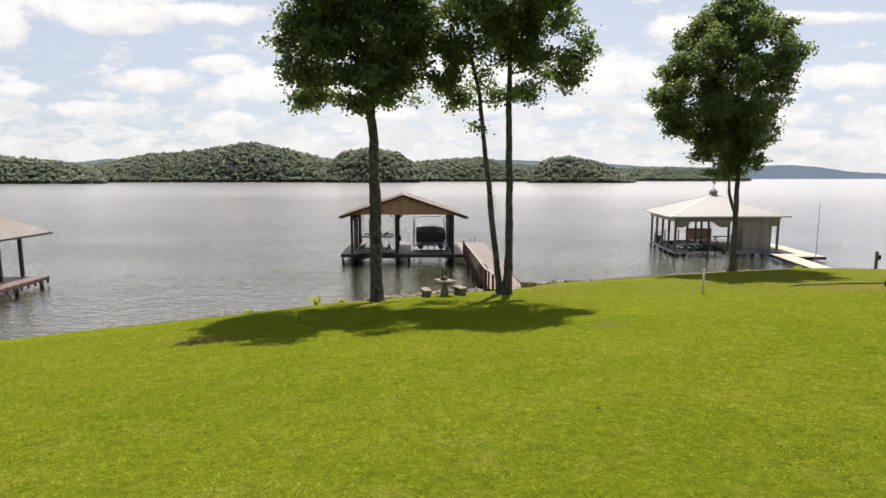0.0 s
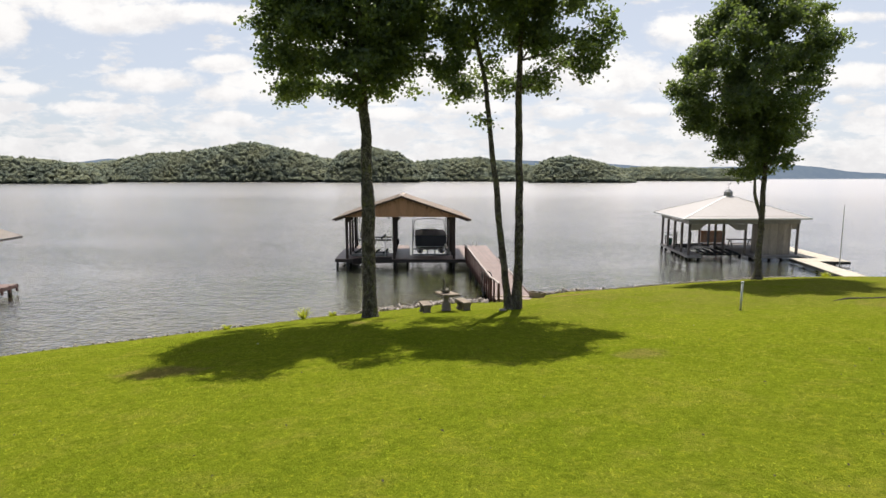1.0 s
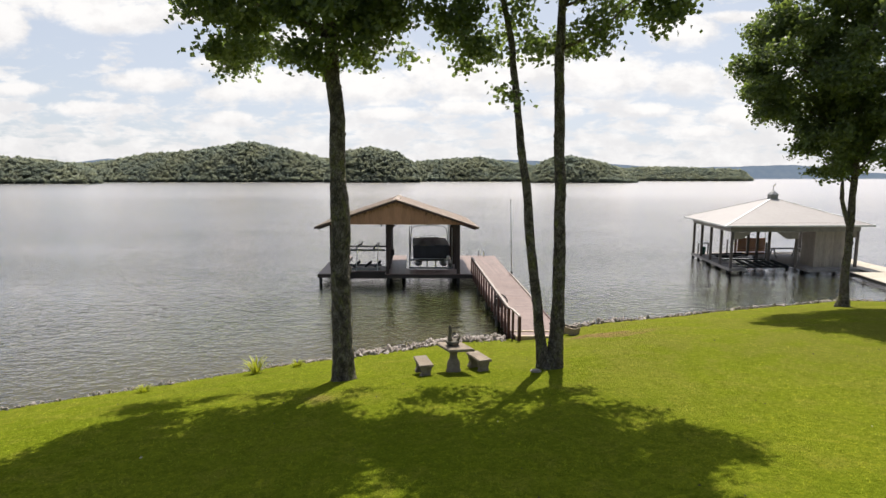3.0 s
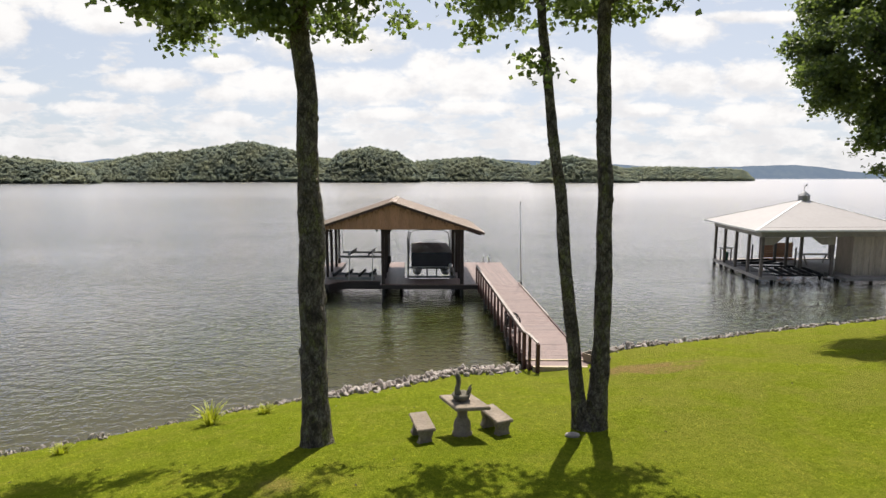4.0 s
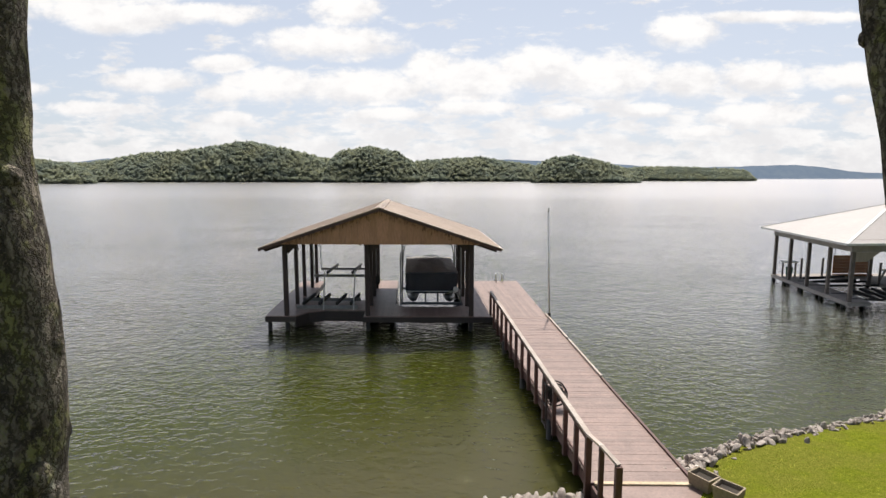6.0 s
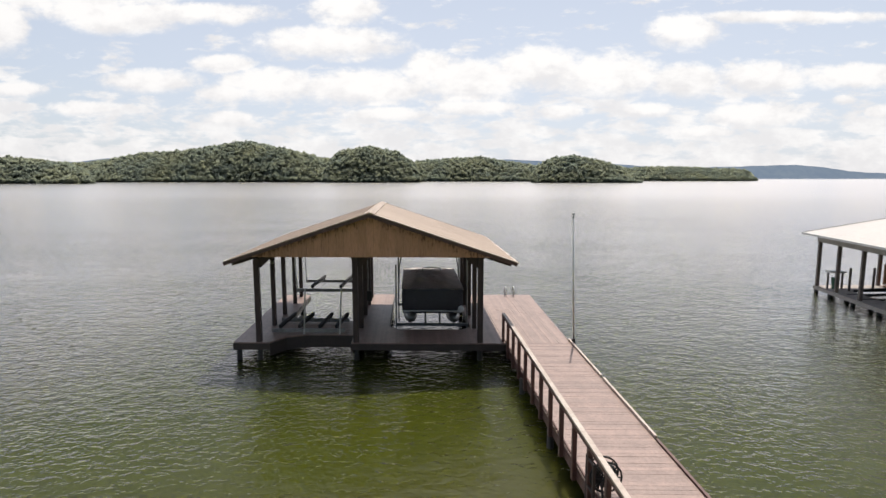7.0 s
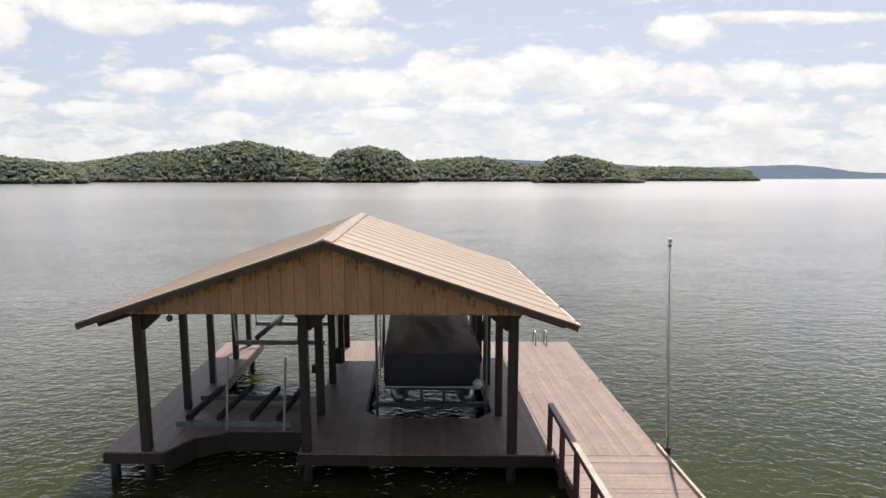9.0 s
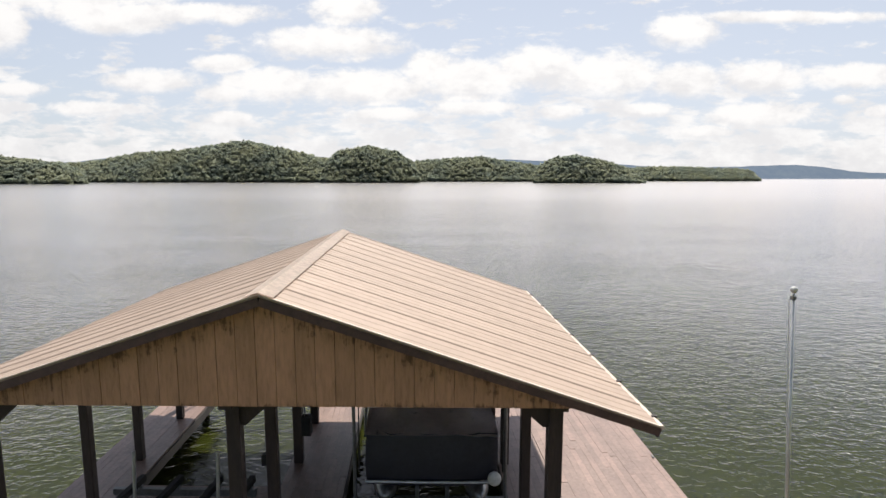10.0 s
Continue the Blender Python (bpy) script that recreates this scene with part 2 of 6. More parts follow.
def water_material():
    """Olive lake water: a soft-lit body under a rippled mirror whose strength follows Fresnel."""
    m = bpy.data.materials.new("lake_water")
    m.use_nodes = True
    n = Nodes(m.node_tree)
    out, mixer, gloss, fres = (n.add(k) for k in ("ShaderNodeOutputMaterial", "ShaderNodeMixShader", "ShaderNodeBsdfGlossy", "ShaderNodeFresnel"))
    body = n.add("ShaderNodeSubsurfaceScattering", falloff="BURLEY")
    n.link(mixer.outputs[0], out.inputs[0])
    n.link(n.math("MAXIMUM", n.ramp(fres.outputs[0], 0.025, 0.56, 0.012, 0.88), n.math("MULTIPLY", fres.outputs[0], 0.6)), mixer.inputs[0])
    n.link(body.outputs[0], mixer.inputs[1])
    n.link(gloss.outputs[0], mixer.inputs[2])
    place = n.add("ShaderNodeNewGeometry").outputs["Position"]
    cloudy = n.noise(place, 0.12, 3.0)
    deep_colour = n.mix(n.ramp(cloudy, 0.3, 0.7), (0.025, 0.030, 0.0028), (0.031, 0.034, 0.0045))
    # silty shallows along the bank
    split = n.add("ShaderNodeSeparateXYZ")
    n.link(place, split.inputs[0])
    off = n.math("SUBTRACT", n.math("ADD", split.outputs[1], 13.7), n.math("MULTIPLY", split.outputs[0], 0.45))
    deepness = n.ramp(n.math("ADD", off, n.math("MULTIPLY", cloudy, 3.0)), 1.5, 11.0)
    deepness = n.math("MAXIMUM", deepness, n.ramp(split.outputs[0], 0.5, 4.0))
    # clearer, darker water out past the piers; colour also deepens the dock's shade
    deep_colour = n.mix(n.ramp(n.math("ADD", split.outputs[1], n.math("MULTIPLY", cloudy, 3.0)), -6.0, 5.0), deep_colour, (0.020, 0.0235, 0.0044))
    # browner, siltier water off the open bank
    silt = n.ramp(n.math("ADD", split.outputs[0], n.math("MULTIPLY", cloudy, 4.0)), -8.0, -15.0, 0.0, 0.8)
    deep_colour = n.mix(silt, deep_colour, (0.037, 0.033, 0.013))
    n.link(n.mix(deepness, (0.046, 0.041, 0.015), deep_colour), body.inputs["Color"])
    body.inputs["Radius"].default_value, body.inputs["Scale"].default_value = (1.0, 1.0, 0.7), 0.4
    gloss.inputs["Color"].default_value = (1.0, 0.955, 0.945, 1.0)
    # wavelets run into one another with distance: a rougher mirror far out
    n.link(n.math("ADD", n.ramp(split.outputs[1], -12.0, 45.0, 0.03, 0.12), n.ramp(split.outputs[1], 40.0, 220.0, 0.0, 0.055)), gloss.inputs["Roughness"])
    fres.inputs["IOR"].default_value = 1.45
    swell = n.noise(n.scaled(place, (0.55, 1.0, 1.0), (0, 0, 0.30)), 1.1, 2.0, 0.5, 0.3)
    chop = n.noise(n.scaled(place, (0.75, 1.15, 1.0), (0, 0, -0.25)), 3.1, 2.0, 0.5, 0.5)
    ripple = n.noise(n.scaled(place, (0.85, 1.1, 1.0), (0, 0, 0.6)), 7.5, 2.0, 0.5)
    patch = n.ramp(n.noise(n.scaled(place, (0.03, 0.08, 1)), 1.0, 3.0), 0.3, 0.7, 0.65, 1.0)
    calm = n.math("MULTIPLY", n.ramp(split.outputs[1], 15.0, 140.0, 1.0, 0.3), patch)
    high = n.math("ADD", n.math("MULTIPLY", swell, 0.55), n.math("ADD", n.math("MULTIPLY", chop, 0.62), n.math("MULTIPLY", ripple, 0.27)))
    b = n.add("ShaderNodeBump")
    b.inputs["Strength"].default_value, b.inputs["Distance"].default_value = 1.0, WAVE
    n.link(n.math("MULTIPLY", high, calm), b.inputs["Height"])
    for node in (gloss, fres):
        n.link(b.outputs[0], node.inputs["Normal"])
    return m


def rusty_board_material():
    """Tan painted boards, rust-stained in runs and blotches under the roof's edge and at the foot."""
    m = surface("rusty_tan_siding", (0.470, 0.246, 0.140), (0.405, 0.212, 0.116), 1.2, 0.65, 0.2, stretch=(3, 3, 0.5), vary=0.09, spots=(0.10, 0.058, 0.026), spot_level=(0.66, 0.80))
    n = Nodes(m.node_tree, False)
    bsdf = next(q for q in m.node_tree.nodes if q.type == "BSDF_PRINCIPLED")
    paint = bsdf.inputs["Base Color"].links[0].from_socket
    place = n.add("ShaderNodeNewGeometry").outputs["Position"]
    split = n.add("ShaderNodeSeparateXYZ")
    n.link(place, split.inputs[0])
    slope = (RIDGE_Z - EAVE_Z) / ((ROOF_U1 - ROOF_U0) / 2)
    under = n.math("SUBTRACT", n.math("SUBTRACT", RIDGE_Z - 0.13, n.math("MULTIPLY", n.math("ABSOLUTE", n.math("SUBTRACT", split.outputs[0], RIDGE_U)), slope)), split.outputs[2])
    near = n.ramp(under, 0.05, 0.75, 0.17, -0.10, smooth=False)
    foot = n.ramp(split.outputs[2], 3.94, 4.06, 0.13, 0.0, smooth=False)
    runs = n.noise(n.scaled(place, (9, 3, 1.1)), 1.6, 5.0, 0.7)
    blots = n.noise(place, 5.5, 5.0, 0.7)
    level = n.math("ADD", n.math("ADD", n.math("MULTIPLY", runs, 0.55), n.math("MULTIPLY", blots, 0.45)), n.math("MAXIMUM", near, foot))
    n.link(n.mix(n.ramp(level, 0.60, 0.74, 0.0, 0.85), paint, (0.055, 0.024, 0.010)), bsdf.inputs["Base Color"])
    return m


def bark_material():
    """Dark fissured bark with patches of moss and pale lichen."""
    m = bpy.data.materials.new("furrowed_bark")
    m.use_nodes = True
    n = Nodes(m.node_tree)
    out, bsdf = n.add("ShaderNodeOutputMaterial"), n.add("ShaderNodeBsdfPrincipled")
    n.link(bsdf.outputs[0], out.inputs[0])
    place = n.add("ShaderNodeNewGeometry").outputs["Position"]
    wander = n.add("ShaderNodeVectorMath", operation="ADD")
    n.link(place, wander.inputs[0])
    drift = n.add("ShaderNodeCombineXYZ")
    for k, scale in enumerate((9.0, 11.0, 7.0)):
        n.link(n.math("MULTIPLY", n.noise(place, scale * 1.6, 4.0, 0.65), 0.12), drift.inputs[k])
    n.link(drift.outputs[0], wander.inputs[1])
    cells = n.add("ShaderNodeTexVoronoi", feature="DISTANCE_TO_EDGE")
    n.link(n.scaled(wander.outputs[0], (1, 1, 0.26)), cells.inputs["Vector"])
    cells.inputs["Scale"].default_value = 24.0
    crack = n.math("ADD", n.ramp(cells.outputs["Distance"], 0.0, 0.22, 0.25, 0.62), n.math("MULTIPLY", n.math("SUBTRACT", n.noise(place, 60.0, 4.0, 0.7), 0.5), 0.35))
    plates = n.noise(n.scaled(place, (1, 1, 0.6)), 6.5, 5.0, 0.7, 0.5)
    moss, lichen = n.noise(n.scaled(place, (1, 1, 0.55)), 4.2, 6.0, 0.75, 0.3), n.noise(n.scaled(place, (1, 1, 0.85)), 11.0, 5.0, 0.7)
    col = n.mix(n.ramp(plates, 0.36, 0.64), (0.084, 0.068, 0.057), (0.265, 0.228, 0.188))
    col = n.mix(n.ramp(moss, 0.50, 0.62, 0.0, 0.8), col, (0.230, 0.228, 0.095))
    col = n.mix(n.ramp(lichen, 0.56, 0.66, 0.0, 0.6), col, (0.31, 0.305, 0.235))
    col = n.mix(n.ramp(crack, 0.52, 0.34, 0.0, 0.62), col, (0.030, 0.026, 0.022))
    n.link(col, bsdf.inputs["Base Color"])
    bsdf.inputs["Roughness"].default_value = 0.95
    bsdf.inputs["Specular IOR Level"].default_value = 0.15
    b = n.add("ShaderNodeBump")
    b.inputs["Strength"].default_value, b.inputs["Distance"].default_value = 1.0, 0.08
    n.link(n.math("ADD", crack, n.math("MULTIPLY", plates, 0.8)), b.inputs["Height"])
    n.link(b.outputs[0], bsdf.inputs["Normal"])
    return m


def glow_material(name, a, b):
    """Far ridges that glow: the veil of air is put into their emission colour."""
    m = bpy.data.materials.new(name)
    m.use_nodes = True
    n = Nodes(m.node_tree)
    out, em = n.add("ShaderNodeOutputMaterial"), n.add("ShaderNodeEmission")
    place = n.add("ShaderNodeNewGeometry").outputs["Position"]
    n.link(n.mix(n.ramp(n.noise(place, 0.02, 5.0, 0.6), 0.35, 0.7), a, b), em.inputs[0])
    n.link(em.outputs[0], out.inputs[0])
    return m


WAVE = 0.085
LAWN, BLADE, WATER = lawn_material(), blade_material(), water_material()
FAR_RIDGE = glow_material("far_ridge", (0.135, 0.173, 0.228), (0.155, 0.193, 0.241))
DECK = surface("deck_board", (0.208, 0.138, 0.112), (0.164, 0.106, 0.086), 2.5, 0.48, 0.3, stretch=(1, 1, 1), vary=0.13, spots=(0.216, 0.158, 0.137), spot_level=(0.62, 0.8))
DARK_WOOD = surface("stained_timber", (0.042, 0.025, 0.020), (0.024, 0.015, 0.013), 3.0, 0.75, 0.4, stretch=(2, 2, 0.4))
RED_WOOD = surface("red_brown_timber", (0.086, 0.033, 0.024), (0.058, 0.023, 0.018), 3.0, 0.65, 0.35, stretch=(2, 2, 0.5))
# pale tone stands in for sunlight on the top rail and edge boards
RAIL_CAP = surface("sunlit_pale_rail_cap", (0.396, 0.338, 0.288), (0.302, 0.238, 0.194), 2.0, 0.45, 0.25)
PALE_WOOD = surface("pale_new_timber", (0.446, 0.360, 0.238), (0.374, 0.288, 0.180), 2.0, 0.7, 0.3)
ROOF_TAN = surface("tan_metal_roof", (0.312, 0.236, 0.183), (0.276, 0.208, 0.160), 1.0, 0.7, 0.03, vary=0.03, spots=(0.235, 0.150, 0.105), spot_level=(0.66, 0.85), grain_mix=0.15)
SIDE_ROOF = surface("pale_beige_metal_roof", (0.40, 0.345, 0.30), (0.36, 0.31, 0.27), 1.0, 0.5, 0.05, vary=0.03)
ROOF_UNDER = surface("bare_metal_underside", (0.42, 0.40, 0.37), (0.36, 0.34, 0.31), 2.0, 0.6, 0.1)
RIDGE_PALE = surface("ridge_cap_metal", (0.64, 0.53, 0.44), (0.56, 0.46, 0.38), 2.0, 0.4, 0.1)
SIDING = surface("tan_siding", (0.31, 0.205, 0.105), (0.265, 0.175, 0.088), 1.2, 0.7, 0.2, stretch=(3, 3, 0.5), vary=0.06, spots=(0.072, 0.040, 0.018), spot_level=(0.60, 0.74))
RAKE_BROWN = surface("brown_rake_board", (0.105, 0.056, 0.050), (0.066, 0.034, 0.032), 3.0, 0.6, 0.2)
TRIM_DARK = surface("dark_brown_trim", (0.029, 0.019, 0.014), (0.020, 0.014, 0.012), 3.0, 0.6, 0.2)
ALU = surface("weathered_aluminium", (0.62, 0.62, 0.60), (0.45, 0.45, 0.44), 6.0, 0.4, 0.1, metal=0.7)
STEEL_DULL = surface("galvanised_steel", (0.245, 0.245, 0.238), (0.173, 0.173, 0.173), 6.0, 0.5, 0.15, metal=0.6)
BUNK = surface("dark_bunk_carpet", (0.022, 0.020, 0.019), (0.013, 0.013, 0.013), 8.0, 0.95, 0.5)
COVER = surface("black_boat_cover", (0.56, 0.49, 0.465), (0.44, 0.385, 0.365), 1.6, 0.75, 0.6, grain_mix=0.2, bump_size=0.03, spots=(0.17, 0.150, 0.145))
COVER_SIDE = surface("navy_boat_side", (0.016, 0.016, 0.026), (0.009, 0.009, 0.016), 2.0, 0.6, 0.3)
PONTOON = surface("pontoon_aluminium", (0.346, 0.346, 0.346), (0.216, 0.216, 0.216), 3.0, 0.35, 0.1, metal=0.8)
FLOAT_BLACK = surface("wet_dark_pile", (0.019, 0.016, 0.013), (0.010, 0.009, 0.007), 4.0, 0.6, 0.4)
WHITE = surface("white_paint", (0.562, 0.554, 0.533), (0.490, 0.482, 0.461), 3.0, 0.5, 0.1)
ROOF_WHITE = surface("white_metal_roof", (0.315, 0.284, 0.262), (0.295, 0.266, 0.246), 0.7, 0.5, 0.03, vary=0.03, grain_mix=0.1)
SHED_SIDE = surface("beige_siding", (0.30, 0.255, 0.205), (0.26, 0.22, 0.175), 1.0, 0.75, 0.2, stretch=(3, 3, 0.4))
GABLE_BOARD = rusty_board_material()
FASCIA = surface("greige_fascia", (0.27, 0.245, 0.22), (0.22, 0.20, 0.18), 2.0, 0.7, 0.2)
GREY_POST = surface("grey_brown_post", (0.14, 0.115, 0.10), (0.10, 0.08, 0.07), 3.0, 0.75, 0.3)
PALE_DECK = surface("pale_sand_decking", (0.446, 0.392, 0.310), (0.389, 0.338, 0.266), 1.5, 0.75, 0.3, vary=0.08)
GREY_DECK = surface("grey_decking", (0.30, 0.262, 0.240), (0.24, 0.21, 0.19), 2.0, 0.8, 0.3)
ORANGE_WOOD = surface("varnished_cedar", (0.34, 0.135, 0.045), (0.26, 0.10, 0.034), 2.0, 0.5, 0.3, stretch=(0.5, 1, 4))
CONCRETE = surface("mossy_concrete", (0.235, 0.188, 0.140), (0.170, 0.134, 0.098), 3.0, 0.9, 0.7, spots=(0.105, 0.090, 0.058), spot_level=(0.55, 0.7))
MOSS_DARK = surface("mossy_dark_stone", (0.150, 0.128, 0.092), (0.085, 0.075, 0.055), 6.0, 0.9, 0.8, spots=(0.19, 0.185, 0.11))
ROCK = surface("riprap_limestone", (0.52, 0.45, 0.395), (0.34, 0.285, 0.25), 5.0, 0.9, 0.8, vary=0.3, bump_size=0.03, spots=(0.101, 0.086, 0.065))
BARK = bark_material()
LEAF = leaf_material("sweetgum_leaf", (0.070, 0.098, 0.056), (0.108, 0.136, 0.062), (2.4, 2.45, 0.9), 1.2, 0.5)
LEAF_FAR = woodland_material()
GRASS_TUFT = leaf_material("ornamental_grass", (0.29, 0.32, 0.03), (0.36, 0.37, 0.055), (1.6, 1.6, 0.8))
RUBBER = surface("black_hose", (0.014, 0.014, 0.014), (0.009, 0.009, 0.009), 5.0, 0.5, 0.1)
EARTH = surface("dark_earth", (0.040, 0.030, 0.020), (0.025, 0.019, 0.014), 5.0, 0.95, 0.6)
PALE_LEAF = surface("bleached_leaf", (0.36, 0.34, 0.22), (0.28, 0.26, 0.16), 9.0, 0.8, 0.2)
DRY_LEAF = surface("dry_leaf", (0.045, 0.034, 0.016), (0.026, 0.020, 0.010), 9.0, 1.0, 0.2)
PLANTER_WOOD = surface("weathered_planter_wood", (0.26, 0.205, 0.14), (0.19, 0.15, 0.10), 4.0, 0.8, 0.4)
GREEN_PLASTIC = surface("green_plastic", (0.014, 0.094, 0.050), (0.011, 0.065, 0.036), 5.0, 0.5, 0.1)


# ---- building helpers ----
def thing(name, at, label, category, group="", kind=""):
    ob = new(name)
    ob.location = at
    ob.empty_display_size = 0.2
    return tagged(ob, label, category, group, kind)


def root_of(ob):
    while ob.parent:
        ob = ob.parent
    return ob


def part(name, bm, material, parent=None, label="", smooth=False, warp=None):
    """Links a bmesh, drawn in world metres, as one mesh object under a thing or a part."""
    if warp:
        for v in bm.verts:
            v.co = warp(v.co)
    if parent:
        shift = root_of(parent).location
        for v in bm.verts:
            v.co -= shift
    bmesh.ops.recalc_face_normals(bm, faces=bm.faces)
    me = bpy.data.meshes.new(name)
    bm.to_mesh(me)
    bm.free()
    me.materials.append(material)
    if smooth:
        me.polygons.foreach_set("use_smooth", [True] * len(me.polygons))
    ob = new(name, me)
    ob.parent = parent
    return tagged(ob, label)


def raw_mesh(name, verts, faces, material, smooth=False):
    me = bpy.data.meshes.new(name)
    verts, faces = np.asarray(verts, np.float32), np.asarray(faces, np.int32)
    k = faces.shape[1]
    me.vertices.add(len(verts))
    me.vertices.foreach_set("co", verts.ravel())
    me.loops.add(faces.size)
    me.loops.foreach_set("vertex_index", faces.ravel())
    me.polygons.add(len(faces))
    me.polygons.foreach_set("loop_start", np.arange(0, faces.size, k, dtype=np.int32))
    me.polygons.foreach_set("loop_total", np.full(len(faces), k, np.int32))
    if smooth:
        me.polygons.foreach_set("use_smooth", np.ones(len(faces), bool))
    me.update(calc_edges=True)
    me.materials.append(material)
    return me


def box(bm, x0, x1, y0, y1, z0, z1, bevel=0.0):
    m = Matrix.LocRotScale(((x0 + x1) / 2, (y0 + y1) / 2, (z0 + z1) / 2), None, (abs(x1 - x0), abs(y1 - y0), abs(z1 - z0)))
    made = bmesh.ops.create_cube(bm, size=1.0, matrix=m)["verts"]
    if bevel:
        edges = list({e for v in made for e in v.link_edges})
        bmesh.ops.bevel(bm, geom=edges, offset=bevel, segments=1, affect="EDGES")
    return bm


def bar(bm, a, b, w, h=None, up=(0, 0, 1)):
    """A squared bar from a to b, w across and h high."""
    a, b, h = Vector(a), Vector(b), h or w
    d = (b - a).normalized()
    side = d.cross(Vector(up))
    side = side.normalized() if side.length > 1e-4 else Vector((1, 0, 0))
    top = side.cross(d).normalized()
    vs = [bm.verts.new(p + side * sx * w / 2 + top * sz * h / 2) for p in (a, b) for sx, sz in ((-1, -1), (1, -1), (1, 1), (-1, 1))]
    for f in ((0, 1, 2, 3), (7, 6, 5, 4), (0, 4, 5, 1), (1, 5, 6, 2), (2, 6, 7, 3), (3, 7, 4, 0)):
        bm.faces.new([vs[i] for i in f])
    return bm


def tube(bm, points, radii, sides=10, rough=0.0, closed=True):
    """A round tube along points; rough bends its rings in and out."""
    pts = [Vector(p) for p in points]
    if not hasattr(radii, "__len__"):
        radii = [radii] * len(pts)
    rings, side = [], None
    for i, p in enumerate(pts):
        d = (pts[min(i + 1, len(pts) - 1)] - pts[max(i - 1, 0)]).normalized()
        if side is None:
            side = d.cross(Vector((0, 0, 1)))
            side = side.normalized() if side.length > 1e-3 else Vector((1, 0, 0))
        side = (side - d * side.dot(d)).normalized()
        other = d.cross(side)
        ring = []
        for k in range(sides):
            a = 2 * math.pi * k / sides
            q = side * math.cos(a) + other * math.sin(a)
            r = radii[i]
            if rough:
                w = p + q * r
                r *= 1 + rough * (noise.noise(w * 2.3) + 0.7 * noise.noise(w * 6.1))
            ring.append(bm.verts.new(p + q * r))
        rings.append(ring)
    for a, b in zip(rings, rings[1:]):
        for k in range(sides):
            bm.faces.new((a[k], a[(k + 1) % sides], b[(k + 1) % sides], b[k]))
    if closed:
        bm.faces.new(rings[0][::-1])
        bm.faces.new(rings[-1])
    return bm


def lathe(bm, x, y, profile, sides=16):
    """A turned shape round the upright through x, y; profile: (radius, height)."""
    rings = [[bm.verts.new((x + r * math.cos(2 * math.pi * k / sides), y + r * math.sin(2 * math.pi * k / sides), z)) for k in range(sides)] for r, z in profile]
    for a, b in zip(rings, rings[1:]):
        for k in range(sides):
            bm.faces.new((a[k], a[(k + 1) % sides], b[(k + 1) % sides], b[k]))
    bm.faces.new(rings[0][::-1])
    bm.faces.new(rings[-1])
    return bm


def prism(bm, outline, z0, z1):
    """A flat plate of any outline."""
    lo = [bm.verts.new((x, y, z0)) for x, y in outline]
    hi = [bm.verts.new((x, y, z1)) for x, y in outline]
    bm.faces.new(lo[::-1])
    bm.faces.new(hi)
    for i in range(len(outline)):
        j = (i + 1) % len(outline)
        bm.faces.new((lo[i], lo[j], hi[j], hi[i]))
    return bm


def fresh():
    return bmesh.new()


def pieces(name, mesh, parent, places):
    """Alike pieces on one mesh: (x, y, z, turn about z in degrees, scale)."""
    shift = root_of(parent).location
    for x, y, z, turn, size in places:
        ob = new(name, mesh)
        ob.parent = parent
        ob.matrix_basis = Matrix.LocRotScale(Vector((x, y, z)) - shift, Euler((0, 0, radians(turn))), size)


def unit_board(name, material):
    """A board 1 m along x, 1 m along y, 1 m thick below its top, with eased edges: scaled per piece."""
    bm = box(fresh(), -0.5, 0.5, -0.5, 0.5, -1, 0)
    me = bpy.data.meshes.new(name)
    bm.to_mesh(me)
    bm.free()
    me.materials.append(material)
    return me


# ---- the lie of the land ----
SHORE_X = [-400, -60, -30, -17.6, -13.7, -9.6, -5.3, -3.1, 0, 2.4, 6.9, 10.4, 13.2, 17.4, 20.7, 25, 30, 45, 80, 400]
SHORE_Y = [-150, -38, -29, -22.6, -20.4, -18.4, -15.9, -15.1, -13.5, -13.0, -10.7, -9.5, -8.5, -7.2, -6.2, -6.4, -7.4, -9, -12, -60]
RISE_D = [-400, -8, -0.9, 0, 1.2, 3.5, 5.5, 7.5, 9.3, 12, 16, 20, 24, 60, 400]
RISE_Z = [-4, -2.2, -0.35, 0.42, 0.68, 1.15, 1.52, 1.88, 2.0, 2.2, 2.65, 3.05, 3.5, 6.0, 9]


def shore(x):
    return np.interp(x, SHORE_X, SHORE_Y)


def ground(x, y):
    """Height of the lawn, worn a little lower where the walkway lands."""
    worn = 0.17 * np.exp(-((x - 3.7) / 1.7) ** 2 - ((y + 14.1) / 0.9) ** 2)
    return np.interp(shore(x) - y, RISE_D, RISE_Z) - worn


def ground_at(x, y):
    return float(ground(x, y)) + 0.05 * noise.noise(Vector((x * 0.35, y * 0.35, 0)))


